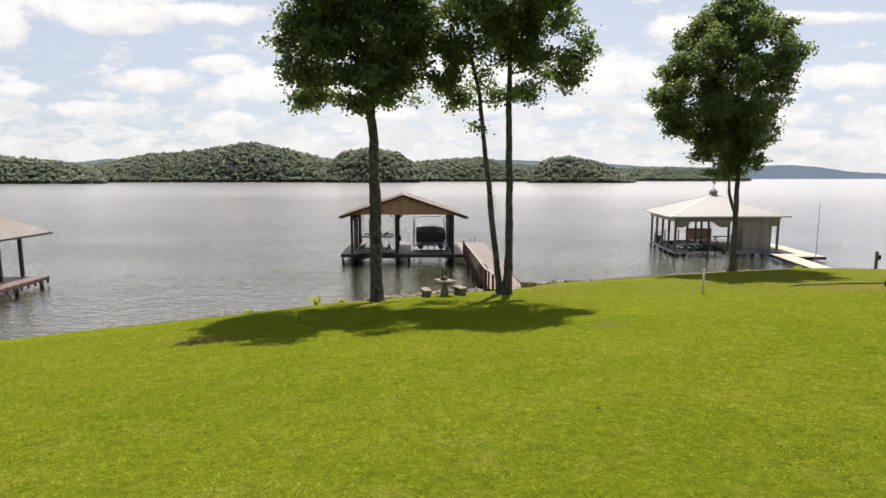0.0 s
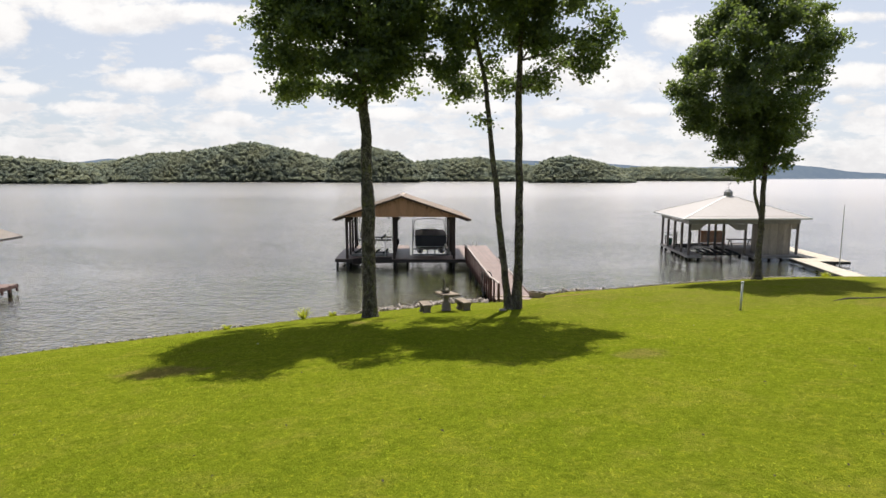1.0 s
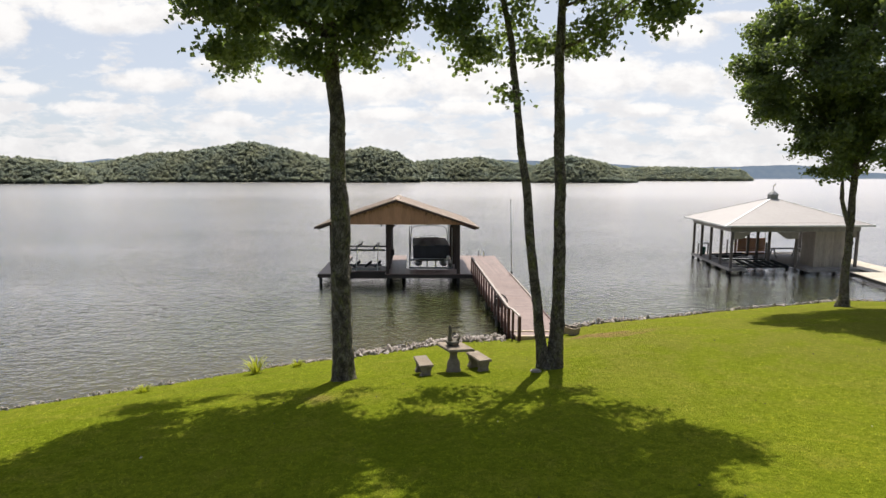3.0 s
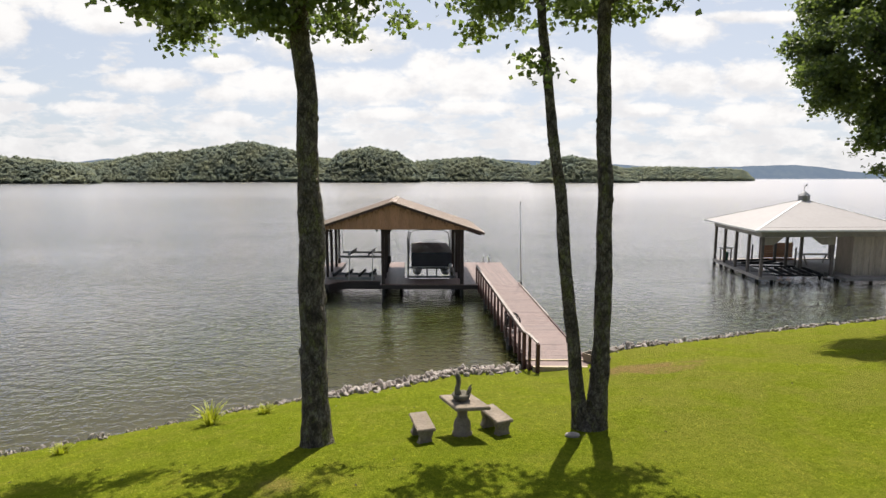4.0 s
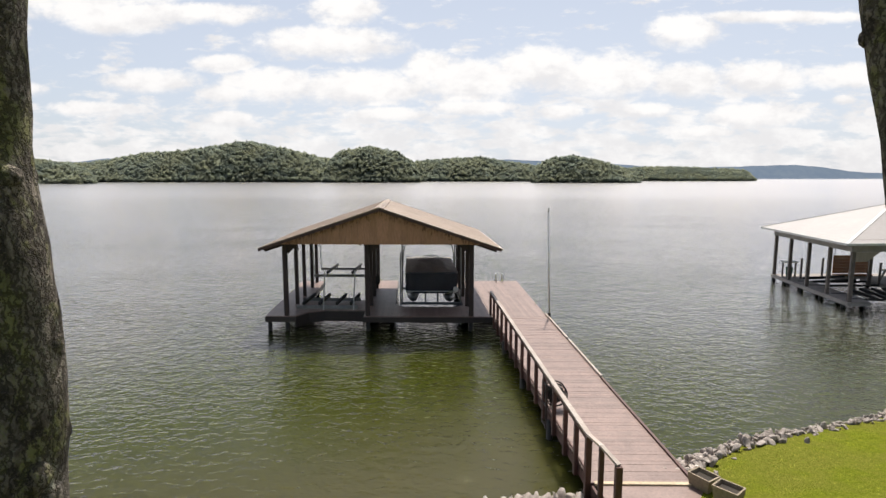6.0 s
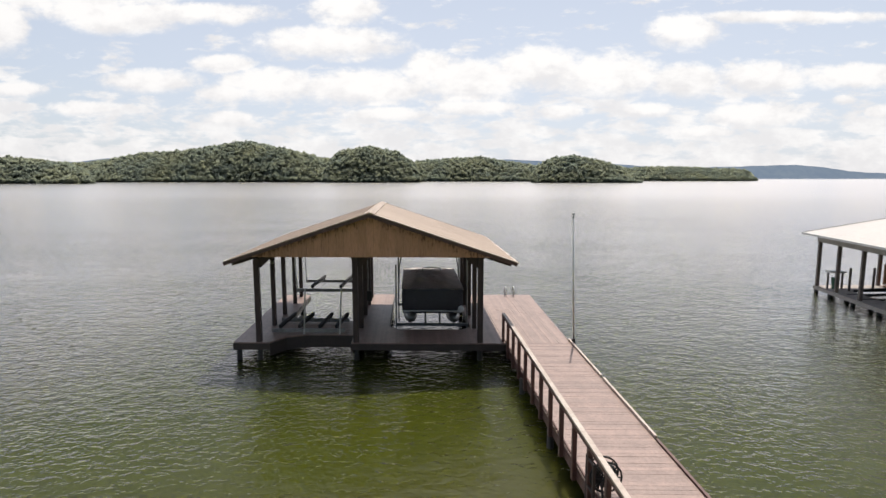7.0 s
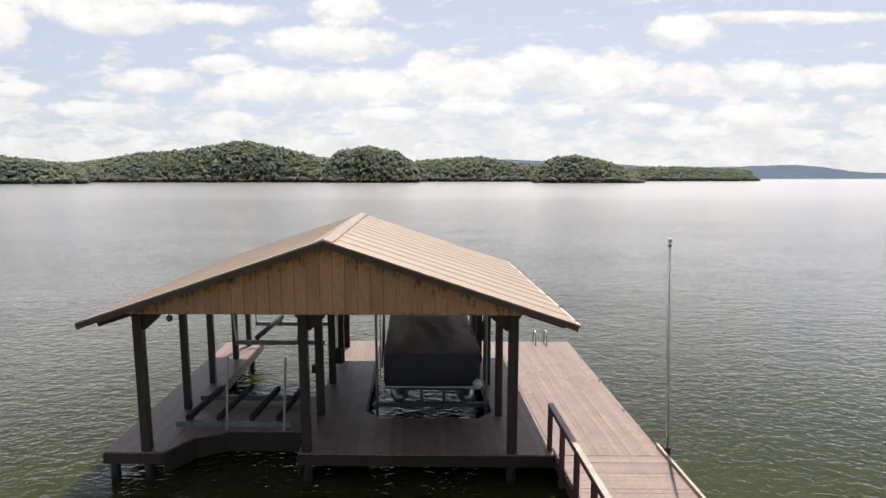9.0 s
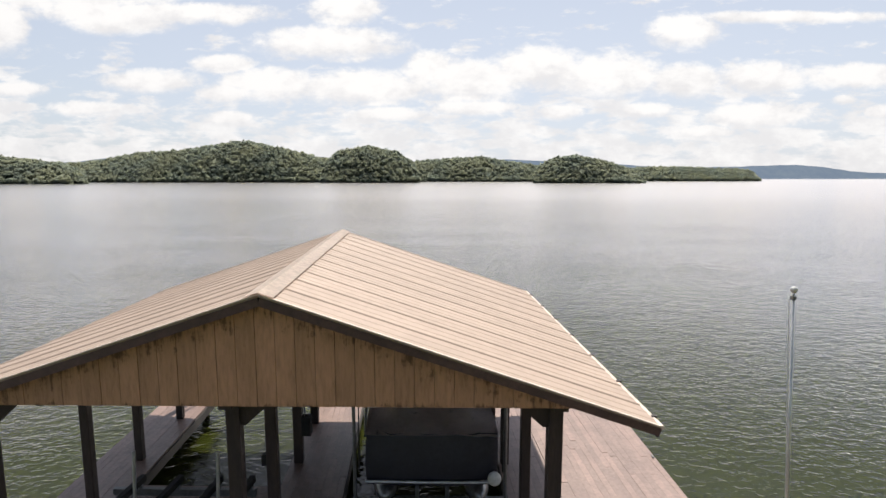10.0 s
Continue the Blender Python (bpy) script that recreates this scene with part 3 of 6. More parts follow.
def build_ground():
    xs = np.concatenate([-np.geomspace(4500, 36, 26), np.arange(-35, 40.1, 0.5), np.geomspace(41, 4500, 26)])
    ys = np.concatenate([-np.geomspace(4500, 51, 22), np.arange(-50, 0.1, 0.4), np.geomspace(1.5, 4800, 22)])
    verts = [(x, y, ground_at(x, y)) for y in ys for x in xs]
    k = len(xs)
    faces = [(j * k + i, j * k + i + 1, (j + 1) * k + i + 1, (j + 1) * k + i) for j in range(len(ys) - 1) for i in range(k - 1)]
    ob = new("ground", raw_mesh("ground", verts, faces, LAWN, True))
    tagged(ob, "bright green mown lawn sloping down to the lake shore", "lawn", kind="structure")
    me = raw_mesh("water", [(-4800, -200, 0), (4800, -200, 0), (4800, 4800, 0), (-4800, 4800, 0)], [(0, 1, 2, 3)], WATER)
    tagged(new("water", me), "rippled olive green lake water mirroring a pale sky", "lake", kind="structure")


def build_grass():
    rng = np.random.default_rng(3)
    count = 420000
    x = rng.uniform(-17, 19, count)
    y = -39.5 + 33 * rng.beta(1.0, 1.35, count)
    keep = shore(x) - y > 0.25
    x, y = x[keep], y[keep]
    z = ground(x, y) + 0.05 * np.array([noise.noise(Vector((a * 0.35, b * 0.35, 0))) for a, b in zip(x, y)]) - 0.012
    n = len(x)
    # most blades stand together in tufts
    tuft = rng.random(n) < 0.3
    k = int(tuft.sum())
    heads = rng.choice(n, k // 9)
    pick = rng.choice(heads, k)
    x[tuft], y[tuft], z[tuft] = x[pick] + rng.normal(0, 0.035, k), y[pick] + rng.normal(0, 0.035, k), z[pick]
    a = rng.uniform(0, 2 * np.pi, n)
    h, w, lean = rng.uniform(0.014, 0.034, n), rng.uniform(0.007, 0.015, n), rng.uniform(0.03, 0.075, n)
    upright = rng.random(n) < 0.12
    h[upright] *= 1.5
    lean[upright] *= 0.4
    h[tuft] *= 1.2
    b = rng.uniform(0, 2 * np.pi, n)
    v = np.empty((n, 3, 3), np.float32)
    v[:, 0] = np.stack([x - w * np.cos(a), y - w * np.sin(a), z], 1)
    v[:, 1] = np.stack([x + w * np.cos(a), y + w * np.sin(a), z], 1)
    v[:, 2] = np.stack([x + lean * np.cos(b), y + lean * np.sin(b), z + h], 1)
    me = raw_mesh("grass", v.reshape(-1, 3), np.arange(3 * n).reshape(-1, 3), BLADE)
    tagged(new("grass", me), "short bright green blades of mown lawn grass", "grass", kind="stuff")


def build_litter():
    """Fallen leaves and dark clods scattered on the lawn."""
    rng = np.random.default_rng(17)
    n = 170
    x, y = rng.uniform(-13, 14, n), rng.uniform(-38, -14, n)
    keep = shore(x) - y > 0.8
    v = []
    for a, b in zip(x[keep], y[keep]):
        c = np.array([a, b, ground_at(a, b) + 0.035])
        t, r = rng.uniform(0, 6.28), rng.uniform(0.014, 0.032)
        d, e = np.array([np.cos(t), np.sin(t), rng.uniform(-0.4, 0.4)]) * r, np.array([-np.sin(t), np.cos(t), rng.uniform(-0.5, 0.5)]) * r * 0.7
        v += [c - d, c + e + (0, 0, 0.012), c + d, c - e + (0, 0, 0.012)]
    i = np.arange(len(v) // 4)[:, None] * 4
    f = np.concatenate([i + np.array([0, 1, 2]), i + np.array([0, 2, 3])])
    pale = rng.random(len(i)) < 0.06
    both = np.concatenate([pale, pale])
    tagged(new("pale_leaf_litter", raw_mesh("pale_leaf_litter", v, f[both], PALE_LEAF)), "few bleached pale leaves lying in the grass", "leaves", kind="stuff")
    f = f[~both]
    tagged(new("leaf_litter", raw_mesh("leaf_litter", v, f, DRY_LEAF)), "scattered dry brown leaves lying in the grass", "leaves", kind="stuff")


build_ground()
build_grass()
build_litter()


# ---- far shore ----
def hill(seed, dist, line, deep, label, crown=(3.0, 5.6), spacing=4.6, tall=9.0):
    """A wooded hill: its ground, and crowns of trees packed over it. line: (x, height of the tree tops) along the shore at dist."""
    rng = np.random.default_rng(seed)
    lx, lz = [p[0] for p in line], [p[1] * 1.07 for p in line]
    x0, x1 = lx[0], lx[-1]
    xs, ws = np.linspace(x0, x1, 60), np.linspace(0, 1, 12)

    def bed(x, w):
        top = np.maximum(np.interp(x, lx, lz) - 0.14 * tall, 0.5)
        return -1.0 + (top + 1.0) * np.sin(np.clip(w, 0, 1) * np.pi * 0.95) ** 0.7 * (1 + w * deep / dist)

    grid = [(x * (1 + w * deep / dist), dist + w * deep, float(bed(x, w))) for w in ws for x in xs]
    k = len(xs)
    faces = [(j * k + i, j * k + i + 1, (j + 1) * k + i + 1, (j + 1) * k + i) for j in range(len(ws) - 1) for i in range(k - 1)]
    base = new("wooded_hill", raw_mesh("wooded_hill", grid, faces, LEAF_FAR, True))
    tagged(base, label, "hill", kind="structure")
    spacing *= 0.82
    count = int((x1 - x0) * deep * 0.62 / spacing ** 2)
    x, w = rng.uniform(x0, x1, count), rng.uniform(0.0, 0.62, count) ** 1.15
    edge = int((x1 - x0) / 3.5)
    x, w = np.concatenate([x, rng.uniform(x0, x1, edge)]), np.concatenate([w, rng.uniform(0.0, 0.015, edge)])
    count = len(x)
    r = 0.78 * rng.uniform(*crown, count) * np.clip(np.interp(x, lx, lz) / 14, 0.35, 1)
    top = np.minimum(bed(x, w) + 0.28 * tall * rng.uniform(0.15, 0.85, count), np.interp(x, lx, lz) * (1 + w * deep / dist) * rng.uniform(0.90, 1.07, count))
    mid = np.stack([x * (1 + w * deep / dist), dist + w * deep, np.maximum(top - r * 0.95, r * 0.4)], 1)
    # each crown: sprays of foliage that lie along its rounded upper side
    per = 56
    d = rng.normal(size=(count * per, 3))
    d[:, 1] = np.where(d[:, 1] > 0.5, -d[:, 1], d[:, 1])
    d[:, 2] = np.where(d[:, 2] < -0.3, -d[:, 2], d[:, 2])
    d /= np.linalg.norm(d, axis=1, keepdims=True)
    big, c = np.repeat(r, per)[:, None], np.repeat(mid, per, axis=0)
    p = c + d * big * rng.uniform(0.72, 1.10, (count * per, 1)) * np.repeat(np.stack([np.ones(count), np.ones(count), rng.uniform(0.95, 1.6, count)], 1), per, axis=0)
    lie = d + rng.normal(scale=0.45, size=d.shape)
    a = np.cross(lie, rng.normal(size=d.shape))
    a /= np.linalg.norm(a, axis=1, keepdims=True)
    b = np.cross(lie, a)
    b /= np.linalg.norm(b, axis=1, keepdims=True)
    w = big * rng.uniform(0.20, 0.42, (count * per, 1))
    v = np.stack([p - a * w, p + b * w * 0.8, p + a * w, p - b * w * 0.8], 1)
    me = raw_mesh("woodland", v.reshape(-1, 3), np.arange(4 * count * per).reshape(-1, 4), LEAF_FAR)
    tagged(new("woodland", me), "dense green summer woodland on a far shore", "woods", kind="stuff")


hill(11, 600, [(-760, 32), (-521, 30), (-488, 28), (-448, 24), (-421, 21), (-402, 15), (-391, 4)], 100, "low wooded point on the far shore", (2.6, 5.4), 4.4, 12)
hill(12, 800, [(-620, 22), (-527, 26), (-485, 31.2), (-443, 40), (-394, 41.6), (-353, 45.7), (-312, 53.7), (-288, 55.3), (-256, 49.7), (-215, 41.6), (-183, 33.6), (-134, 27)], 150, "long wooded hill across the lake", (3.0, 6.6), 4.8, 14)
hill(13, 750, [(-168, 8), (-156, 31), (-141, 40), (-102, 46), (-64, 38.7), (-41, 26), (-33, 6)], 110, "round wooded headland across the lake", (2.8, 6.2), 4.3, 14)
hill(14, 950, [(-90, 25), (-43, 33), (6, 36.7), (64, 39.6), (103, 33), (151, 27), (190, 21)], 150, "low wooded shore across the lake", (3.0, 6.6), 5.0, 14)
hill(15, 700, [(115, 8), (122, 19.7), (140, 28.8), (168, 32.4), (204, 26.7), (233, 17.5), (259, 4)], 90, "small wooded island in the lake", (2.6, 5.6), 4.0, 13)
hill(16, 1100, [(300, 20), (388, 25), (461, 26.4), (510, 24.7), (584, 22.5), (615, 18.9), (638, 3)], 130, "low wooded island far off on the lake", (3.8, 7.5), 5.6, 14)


def far_ridges():
    line = [(-4300, 60), (-3160, 95), (-2590, 102), (-2407, 110), (-2210, 134), (-2013, 120), (-1730, 96), (-300, 96), (57, 110), (414, 127), (628, 117), (1093, 99),
            (1490, 71), (1845, 78), (2308, 92), (2524, 74), (2670, 50), (2850, 39), (3280, 18), (4300, 14)]
    lx, lz = zip(*line)
    xs = np.arange(-4300, 4300, 12.0)
    tops = [float(np.interp(x, lx, lz)) + 3.0 * noise.noise(Vector((x * 0.012, 0, 0))) + 1.6 * noise.noise(Vector((x * 0.06, 3, 0))) for x in xs]
    verts = [(x, 3500, -2) for x in xs] + [(x, 3560, t * 0.6) for x, t in zip(xs, tops)] + [(x, 3620, t) for x, t in zip(xs, tops)] + [(x, 3900, -2) for x in xs]
    k = len(xs)
    faces = [(j * k + i, j * k + i + 1, (j + 1) * k + i + 1, (j + 1) * k + i) for j in range(3) for i in range(k - 1)]
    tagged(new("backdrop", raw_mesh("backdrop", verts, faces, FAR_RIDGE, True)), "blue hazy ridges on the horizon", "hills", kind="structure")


far_ridges()


# ---- trees ----
def leaf_mesh(lobes, per, size, seed, gaps=0.0, flat=0.75):
    """Leaves in small sprays through the lobes (x, y, z, radius), thicker towards the outside."""
    rng = np.random.default_rng(seed)
    all_v = []
    for x, y, z, r in lobes:
        sprays = max(4, int(per * r ** 2.3))
        d = rng.normal(size=(sprays, 3))
        d /= np.linalg.norm(d, axis=1, keepdims=True)
        c = np.array([x, y, z]) + d * (rng.uniform(0.12, 1.0, (sprays, 1)) ** 0.55) * np.array([r, r, r * flat]) * rng.uniform(0.8, 1.15, (sprays, 1))
        if gaps:
            keep = [noise.noise(Vector(q) * 1.25) > gaps - 0.5 for q in c]
            c = c[np.array(keep)]
        for q in c:
            k = int(rng.integers(20, 36))
            p = q + rng.normal(scale=(0.19, 0.19, 0.13), size=(k, 3))
            a = rng.normal(size=(k, 3))
            a[:, 2] = a[:, 2] * 0.6 - 0.25
            a /= np.linalg.norm(a, axis=1, keepdims=True)
            b = np.cross(a, rng.normal(size=(k, 3)))
            b /= np.linalg.norm(b, axis=1, keepdims=True)
            s = rng.uniform(0.7, 1.25, (k, 1)) * size
            up = np.cross(a, b) * s * 0.18
            v = np.stack([p - a * s * 0.5, p + b * s * 0.5 + up, p + a * s * 0.55, p - b * s * 0.5 + up], 1)
            all_v.append(v)
    v = np.concatenate(all_v).reshape(-1, 3)
    i = np.arange(len(v) // 4)[:, None] * 4
    f = np.concatenate([i + np.array([0, 1, 2]), i + np.array([0, 2, 3])])
    return v, f


def trunk_points(points, radii, step=0.16):
    """Finer points along a trunk, with a little wander."""
    pts, rs = [], []
    for (a, b), (ra, rb) in zip(zip(points, points[1:]), zip(radii, radii[1:])):
        a, b = Vector(a), Vector(b)
        k = max(2, int((b - a).length / step))
        for i in range(k):
            f = i / k
            p = a.lerp(b, f)
            w = Vector((noise.noise(p * 0.9), noise.noise(p * 0.9 + Vector((7, 3, 1))), 0)) * 0.05
            pts.append(p + w)
            rs.append(ra + (rb - ra) * f)
    pts.append(Vector(points[-1]))
    rs.append(radii[-1])
    return pts, rs


def tree(base, stems, lobes, label, seed, per, size, gaps=0.0):
    """stems: (points, radii) of each trunk; limbs run from the trunks to the lobes of the crown."""
    rng = random.Random(seed)
    ob = thing("tree", base, label, "tree", "trees on the lawn")
    axes = []
    for points, radii in stems:
        pts, rs = trunk_points(points, radii)
        axes.append((pts, rs, None))
        bm = tube(fresh(), pts, rs, 34, 0.13)
        for i in range(44 if rs[4] > 0.18 else 24):
            k = min(len(pts) - 2, rng.randrange(8, max(9, int(len(pts) * 0.66))))
            a = rng.uniform(0, 6.28)
            b = rng.uniform(0.20, 0.52)
            q = pts[k] + Vector((math.cos(a), math.sin(a), 0)) * rs[k] * (1.02 - 0.62 * b)
            m = Matrix.LocRotScale(q, None, (rs[k] * b, rs[k] * b, rs[k] * b * rng.uniform(0.9, 1.7)))
            bmesh.ops.create_icosphere(bm, subdivisions=2, radius=1.0, matrix=m)
        stem = part("trunk", bm, BARK, ob, smooth=True)
        axes[-1] = (pts, rs, stem)
    for x, y, z, r in lobes:
        if r < 0.9:
            continue
        pts, rs, stem = min(axes, key=lambda s: min((p - Vector((x, y, z))).length for p in s[0]))
        low = [i for i, p in enumerate(pts) if p.z < z - 0.7] or [len(pts) // 2]
        k = low[-1]
        a, c = pts[k], Vector((x, y, z + 0.3 * r))
        mid = a.lerp(c, 0.5) + Vector((rng.uniform(-0.2, 0.2), rng.uniform(-0.2, 0.2), -0.25))
        q = [a, a.lerp(mid, 0.5) + Vector((0, 0, -0.03)), mid, mid.lerp(c, 0.5) + Vector((0, 0, 0.08)), c]
        t = min(rs[k] * 0.45, 0.075)
        part("limb", tube(fresh(), q, [t, t * 0.85, t * 0.65, t * 0.45, t * 0.2], 7, 0.1), BARK, stem, smooth=True)
    v, f = leaf_mesh(lobes, per, size, seed, gaps)
    v = v - np.array(base)
    crown = new("crown", raw_mesh("crown", v, f, LEAF))
    crown.parent = ob
    tagged(crown, "loose crown of dark green lobed leaves")
    return ob


def spread(lobes, y, seed, deep):
    rng = random.Random(seed)
    out = []
    for x, z, r in lobes:
        out.append((x, y + rng.uniform(-0.5, 0.5) * deep * (1 if r > 0.6 else 0.2), z, r))
        if r > 0.9:
            out.append((x + rng.uniform(-0.4, 0.4), y + rng.choice((-1, 1)) * rng.uniform(0.5, 0.9) * deep, z + rng.uniform(-0.2, 0.9), r * 0.85))
    return out


tree((-2.88, -20.5, 1.5),
     [([(-2.87, -20.5, 1.2), (-2.88, -20.5, 1.65), (-2.89, -20.45, 2.6), (-2.92, -20.3, 4.8), (-2.92, -20.25, 6.2), (-2.93, -20.2, 6.8), (-2.97, -20.1, 8.2), (-3.04, -20.05, 9.4), (-3.1, -20.2, 12.0), (-3.2, -20.4, 15.2)],
       [0.44, 0.315, 0.262, 0.252, 0.242, 0.210, 0.198, 0.190, 0.14, 0.05])],
     spread([(-5.32, 12.95, 1.34), (-5.80, 11.03, 0.77), (-5.03, 11.99, 1.06), (-3.97, 11.22, 0.96), (-2.82, 10.64, 0.77), (-1.96, 11.12, 1.06), (-1.19, 11.41, 0.77), (-1.19, 12.85, 1.44), (-4.36, 13.91, 1.73), (-2.25, 14.10, 1.73), (-3.40, 15.35, 1.63), (-3.05, 9.75, 0.42), (-5.85, 10.15, 0.45), (-5.3, 9.95, 0.35), (-4.6, 10.35, 0.55), (-3.65, 10.0, 0.55), (-2.3, 10.2, 0.5), (-1.45, 10.55, 0.6), (-6.35, 12.3, 0.62), (-6.4, 11.2, 0.45), (-2.6, 11.6, 0.9), (-1.00, 14.68, 1.15), (-5.32, 14.68, 1.15), (-2.82, 12.56, 1.34)], -20.4, 4, 1.7)
     + [(-5.7, -18.9, 11.5, 0.9), (-4.3, -18.8, 11.3, 0.9), (-2.9, -18.9, 11.4, 0.9), (-1.6, -19.0, 11.6, 0.8), (-6.6, -17.3, 10.4, 0.6), (-6.0, -17.6, 10.9, 0.7), (-4.7, -17.5, 10.6, 0.55), (-3.4, -17.7, 10.25, 0.55), (-2.3, -17.8, 10.4, 0.6), (-1.4, -18.0, 10.7, 0.5)],
     "tall broadleaf tree with a bare mossy trunk and dense dark crown", 21, 82, 0.135, 0.46)
tree((2.66, -20.5, 2.0),
     [([(2.50, -20.5, 1.7), (2.42, -20.5, 2.4), (2.27, -20.5, 3.7), (2.12, -20.52, 4.85), (2.01, -20.5, 5.9), (1.90, -20.42, 7.0), (1.75, -20.2, 8.2), (1.56, -20.05, 10.1), (1.1, -20.3, 12.2), (0.9, -20.5, 14.0)],
       [0.22, 0.145, 0.128, 0.120, 0.116, 0.110, 0.100, 0.088, 0.06, 0.03]),
      ([(2.62, -20.5, 1.5), (2.62, -20.5, 1.85), (2.61, -20.5, 2.05), (2.61, -20.5, 2.2)], [0.42, 0.30, 0.22, 0.06]),
      ([(2.76, -20.5, 1.7), (2.79, -20.5, 2.4), (2.825, -20.5, 3.7), (2.825, -20.5, 4.85), (2.82, -20.42, 5.9), (2.82, -20.32, 7.0), (2.84, -20.1, 8.3), (2.80, -20.0, 10.0), (2.8, -20.3, 12.0), (2.9, -20.5, 14.2)],
       [0.28, 0.200, 0.168, 0.156, 0.145, 0.140, 0.136, 0.122, 0.08, 0.04])],
     spread([(0.1, 10.9, 0.8), (0.5, 12.3, 1.1), (0.8, 10.2, 0.6), (1.7, 11.2, 0.8), (1.45, 8.9, 0.28), (2.2, 10.1, 0.5), (3.6, 10.2, 0.75), (3.6, 12.0, 1.2), (4.7, 11.0, 0.95), (5.3, 12.0, 0.9), (2.6, 13.3, 1.4), (4.3, 13.5, 1.4), (1.6, 12.4, 1.0), (2.0, 14.2, 1.1), (2.3, 11.9, 0.8), (0.9, 13.9, 1.2), (3.2, 14.9, 1.4), (1.6, 15.2, 1.0)], -20.5, 6, 1.6)
     + [(0.26, -18.5, 10.66, 0.5), (1.12, -18.5, 10.58, 0.55), (1.62, -18.5, 10.25, 0.35), (2.41, -18.5, 10.58, 0.45), (3.02, -18.5, 10.66, 0.5), (3.71, -18.5, 10.54, 0.5), (4.15, -18.5, 10.3, 0.3), (0.38, -18.5, 10.07, 0.2)],
     "twin-stemmed broadleaf tree with slender mossy trunks and thin crown", 22, 80, 0.130, 0.47)
def egg(rows, y, seed, size=1.0):
    """Lobes that fill an upright crown; rows: height, one side, the other."""
    rng = random.Random(seed)
    out = []
    for z, a, b in rows:
        mid, half = (a + b) / 2, (b - a) / 2
        reach = max(0.0, half - size * 0.8)
        k = max(1, round(reach * 2.6))
        for i in range(k):
            t = math.pi * 2 * i / k + (z * 1.7 if i else 0.0)
            t = math.pi if i == 0 else t
            r = size * rng.uniform(0.75, 1.1)
            out.append((mid + reach * math.cos(t), y + 0.85 * reach * math.sin(t), z + rng.uniform(-0.25, 0.25), r))
        out.append((b - size * 0.8, y + rng.uniform(-0.4, 0.4), z, size * 0.9))
        if half > 2.2:
            out += [(mid + rng.uniform(-1, 1), y + rng.uniform(-1, 1), z, size * 1.25) for _ in range(2)]
    return out


tree((17.84, -10.4, 1.2),
     [([(17.84, -10.4, 1.0), (17.84, -10.4, 1.6), (17.84, -10.4, 3.5), (17.86, -10.4, 6.2), (17.75, -10.4, 9.5), (17.4, -10.4, 13.0), (17.2, -10.4, 16.5)], [0.33, 0.19, 0.155, 0.14, 0.12, 0.09, 0.03]),
      ([(17.82, -10.4, 4.7), (17.62, -10.4, 5.2), (17.40, -10.4, 6.0), (17.25, -10.4, 7.4)], [0.10, 0.09, 0.085, 0.04])],
     egg([(16.9, 15.8, 18.3), (15.9, 14.7, 19.6), (14.9, 13.8, 20.6), (13.9, 13.1, 21.0), (12.9, 12.9, 20.6), (11.9, 12.4, 20.4), (10.9, 13.0, 20.2), (9.9, 13.4, 19.9), (9.0, 14.3, 19.5), (8.2, 15.1, 19.1), (7.4, 15.9, 18.4)], -10.4, 8),
     "full egg-shaped broadleaf tree at the water's edge", 23, 60, 0.145, 0.46)


# ---- boathouse dock ----
def dock_plan(p):
    """From the dock's own plan (along the front, back from it, up) to the world."""
    return Vector((p[0] - 0.055 * p[1], 0.40 - 0.015 * p[0] + p[1], p[2]))


DECK_Z = 0.70
BOARD = unit_board("board", DECK)


def boards_along(parent, u0, u1, v0, v1, z=DECK_Z, wide=0.145, split=True, gap=0.005, seed=1):
    """Deck boards that run back from the front."""
    rng = random.Random(seed)
    k = max(1, round((u1 - u0) / wide))
    w = (u1 - u0) / k
    out = []
    for i in range(k):
        u = u0 + (i + 0.5) * w
        cuts = [v0, v0 + (v1 - v0) * rng.uniform(0.3, 0.7), v1] if split and v1 - v0 > 3 else [v0, v1]
        for a, b in zip(cuts, cuts[1:]):
            p = dock_plan((u, (a + b) / 2, z + rng.uniform(-0.003, 0.003)))
            out.append((*p, 3.15, (w - gap, b - a - gap, 0.04)))
    pieces("board", BOARD, parent, out)


def boards_across(parent, v0, v1, left, right, z=DECK_Z, wide=0.145, seed=1):
    """Deck boards that run along the front; left and right: the plan's edges at a distance back."""
    rng = random.Random(seed)
    k = max(1, round((v1 - v0) / wide))
    w = (v1 - v0) / k
    out = []
    for i in range(k):
        v = v0 + (i + 0.5) * w
        a, b = left(v), right(v)
        p = dock_plan(((a + b) / 2, v, z + rng.uniform(-0.003, 0.003)))
        out.append((*p, -0.86, (b - a, w - 0.005, 0.04)))
    pieces("board", BOARD, parent, out)


ROWS_V = (0.12, 2.05, 4.2, 6.2, 7.8)
LEFT_V = (0.12, 2.4, 4.25, 6.4, 7.9)
LEFT_U, MID_U, RIGHT_U = -7.42, -3.80, 0.80


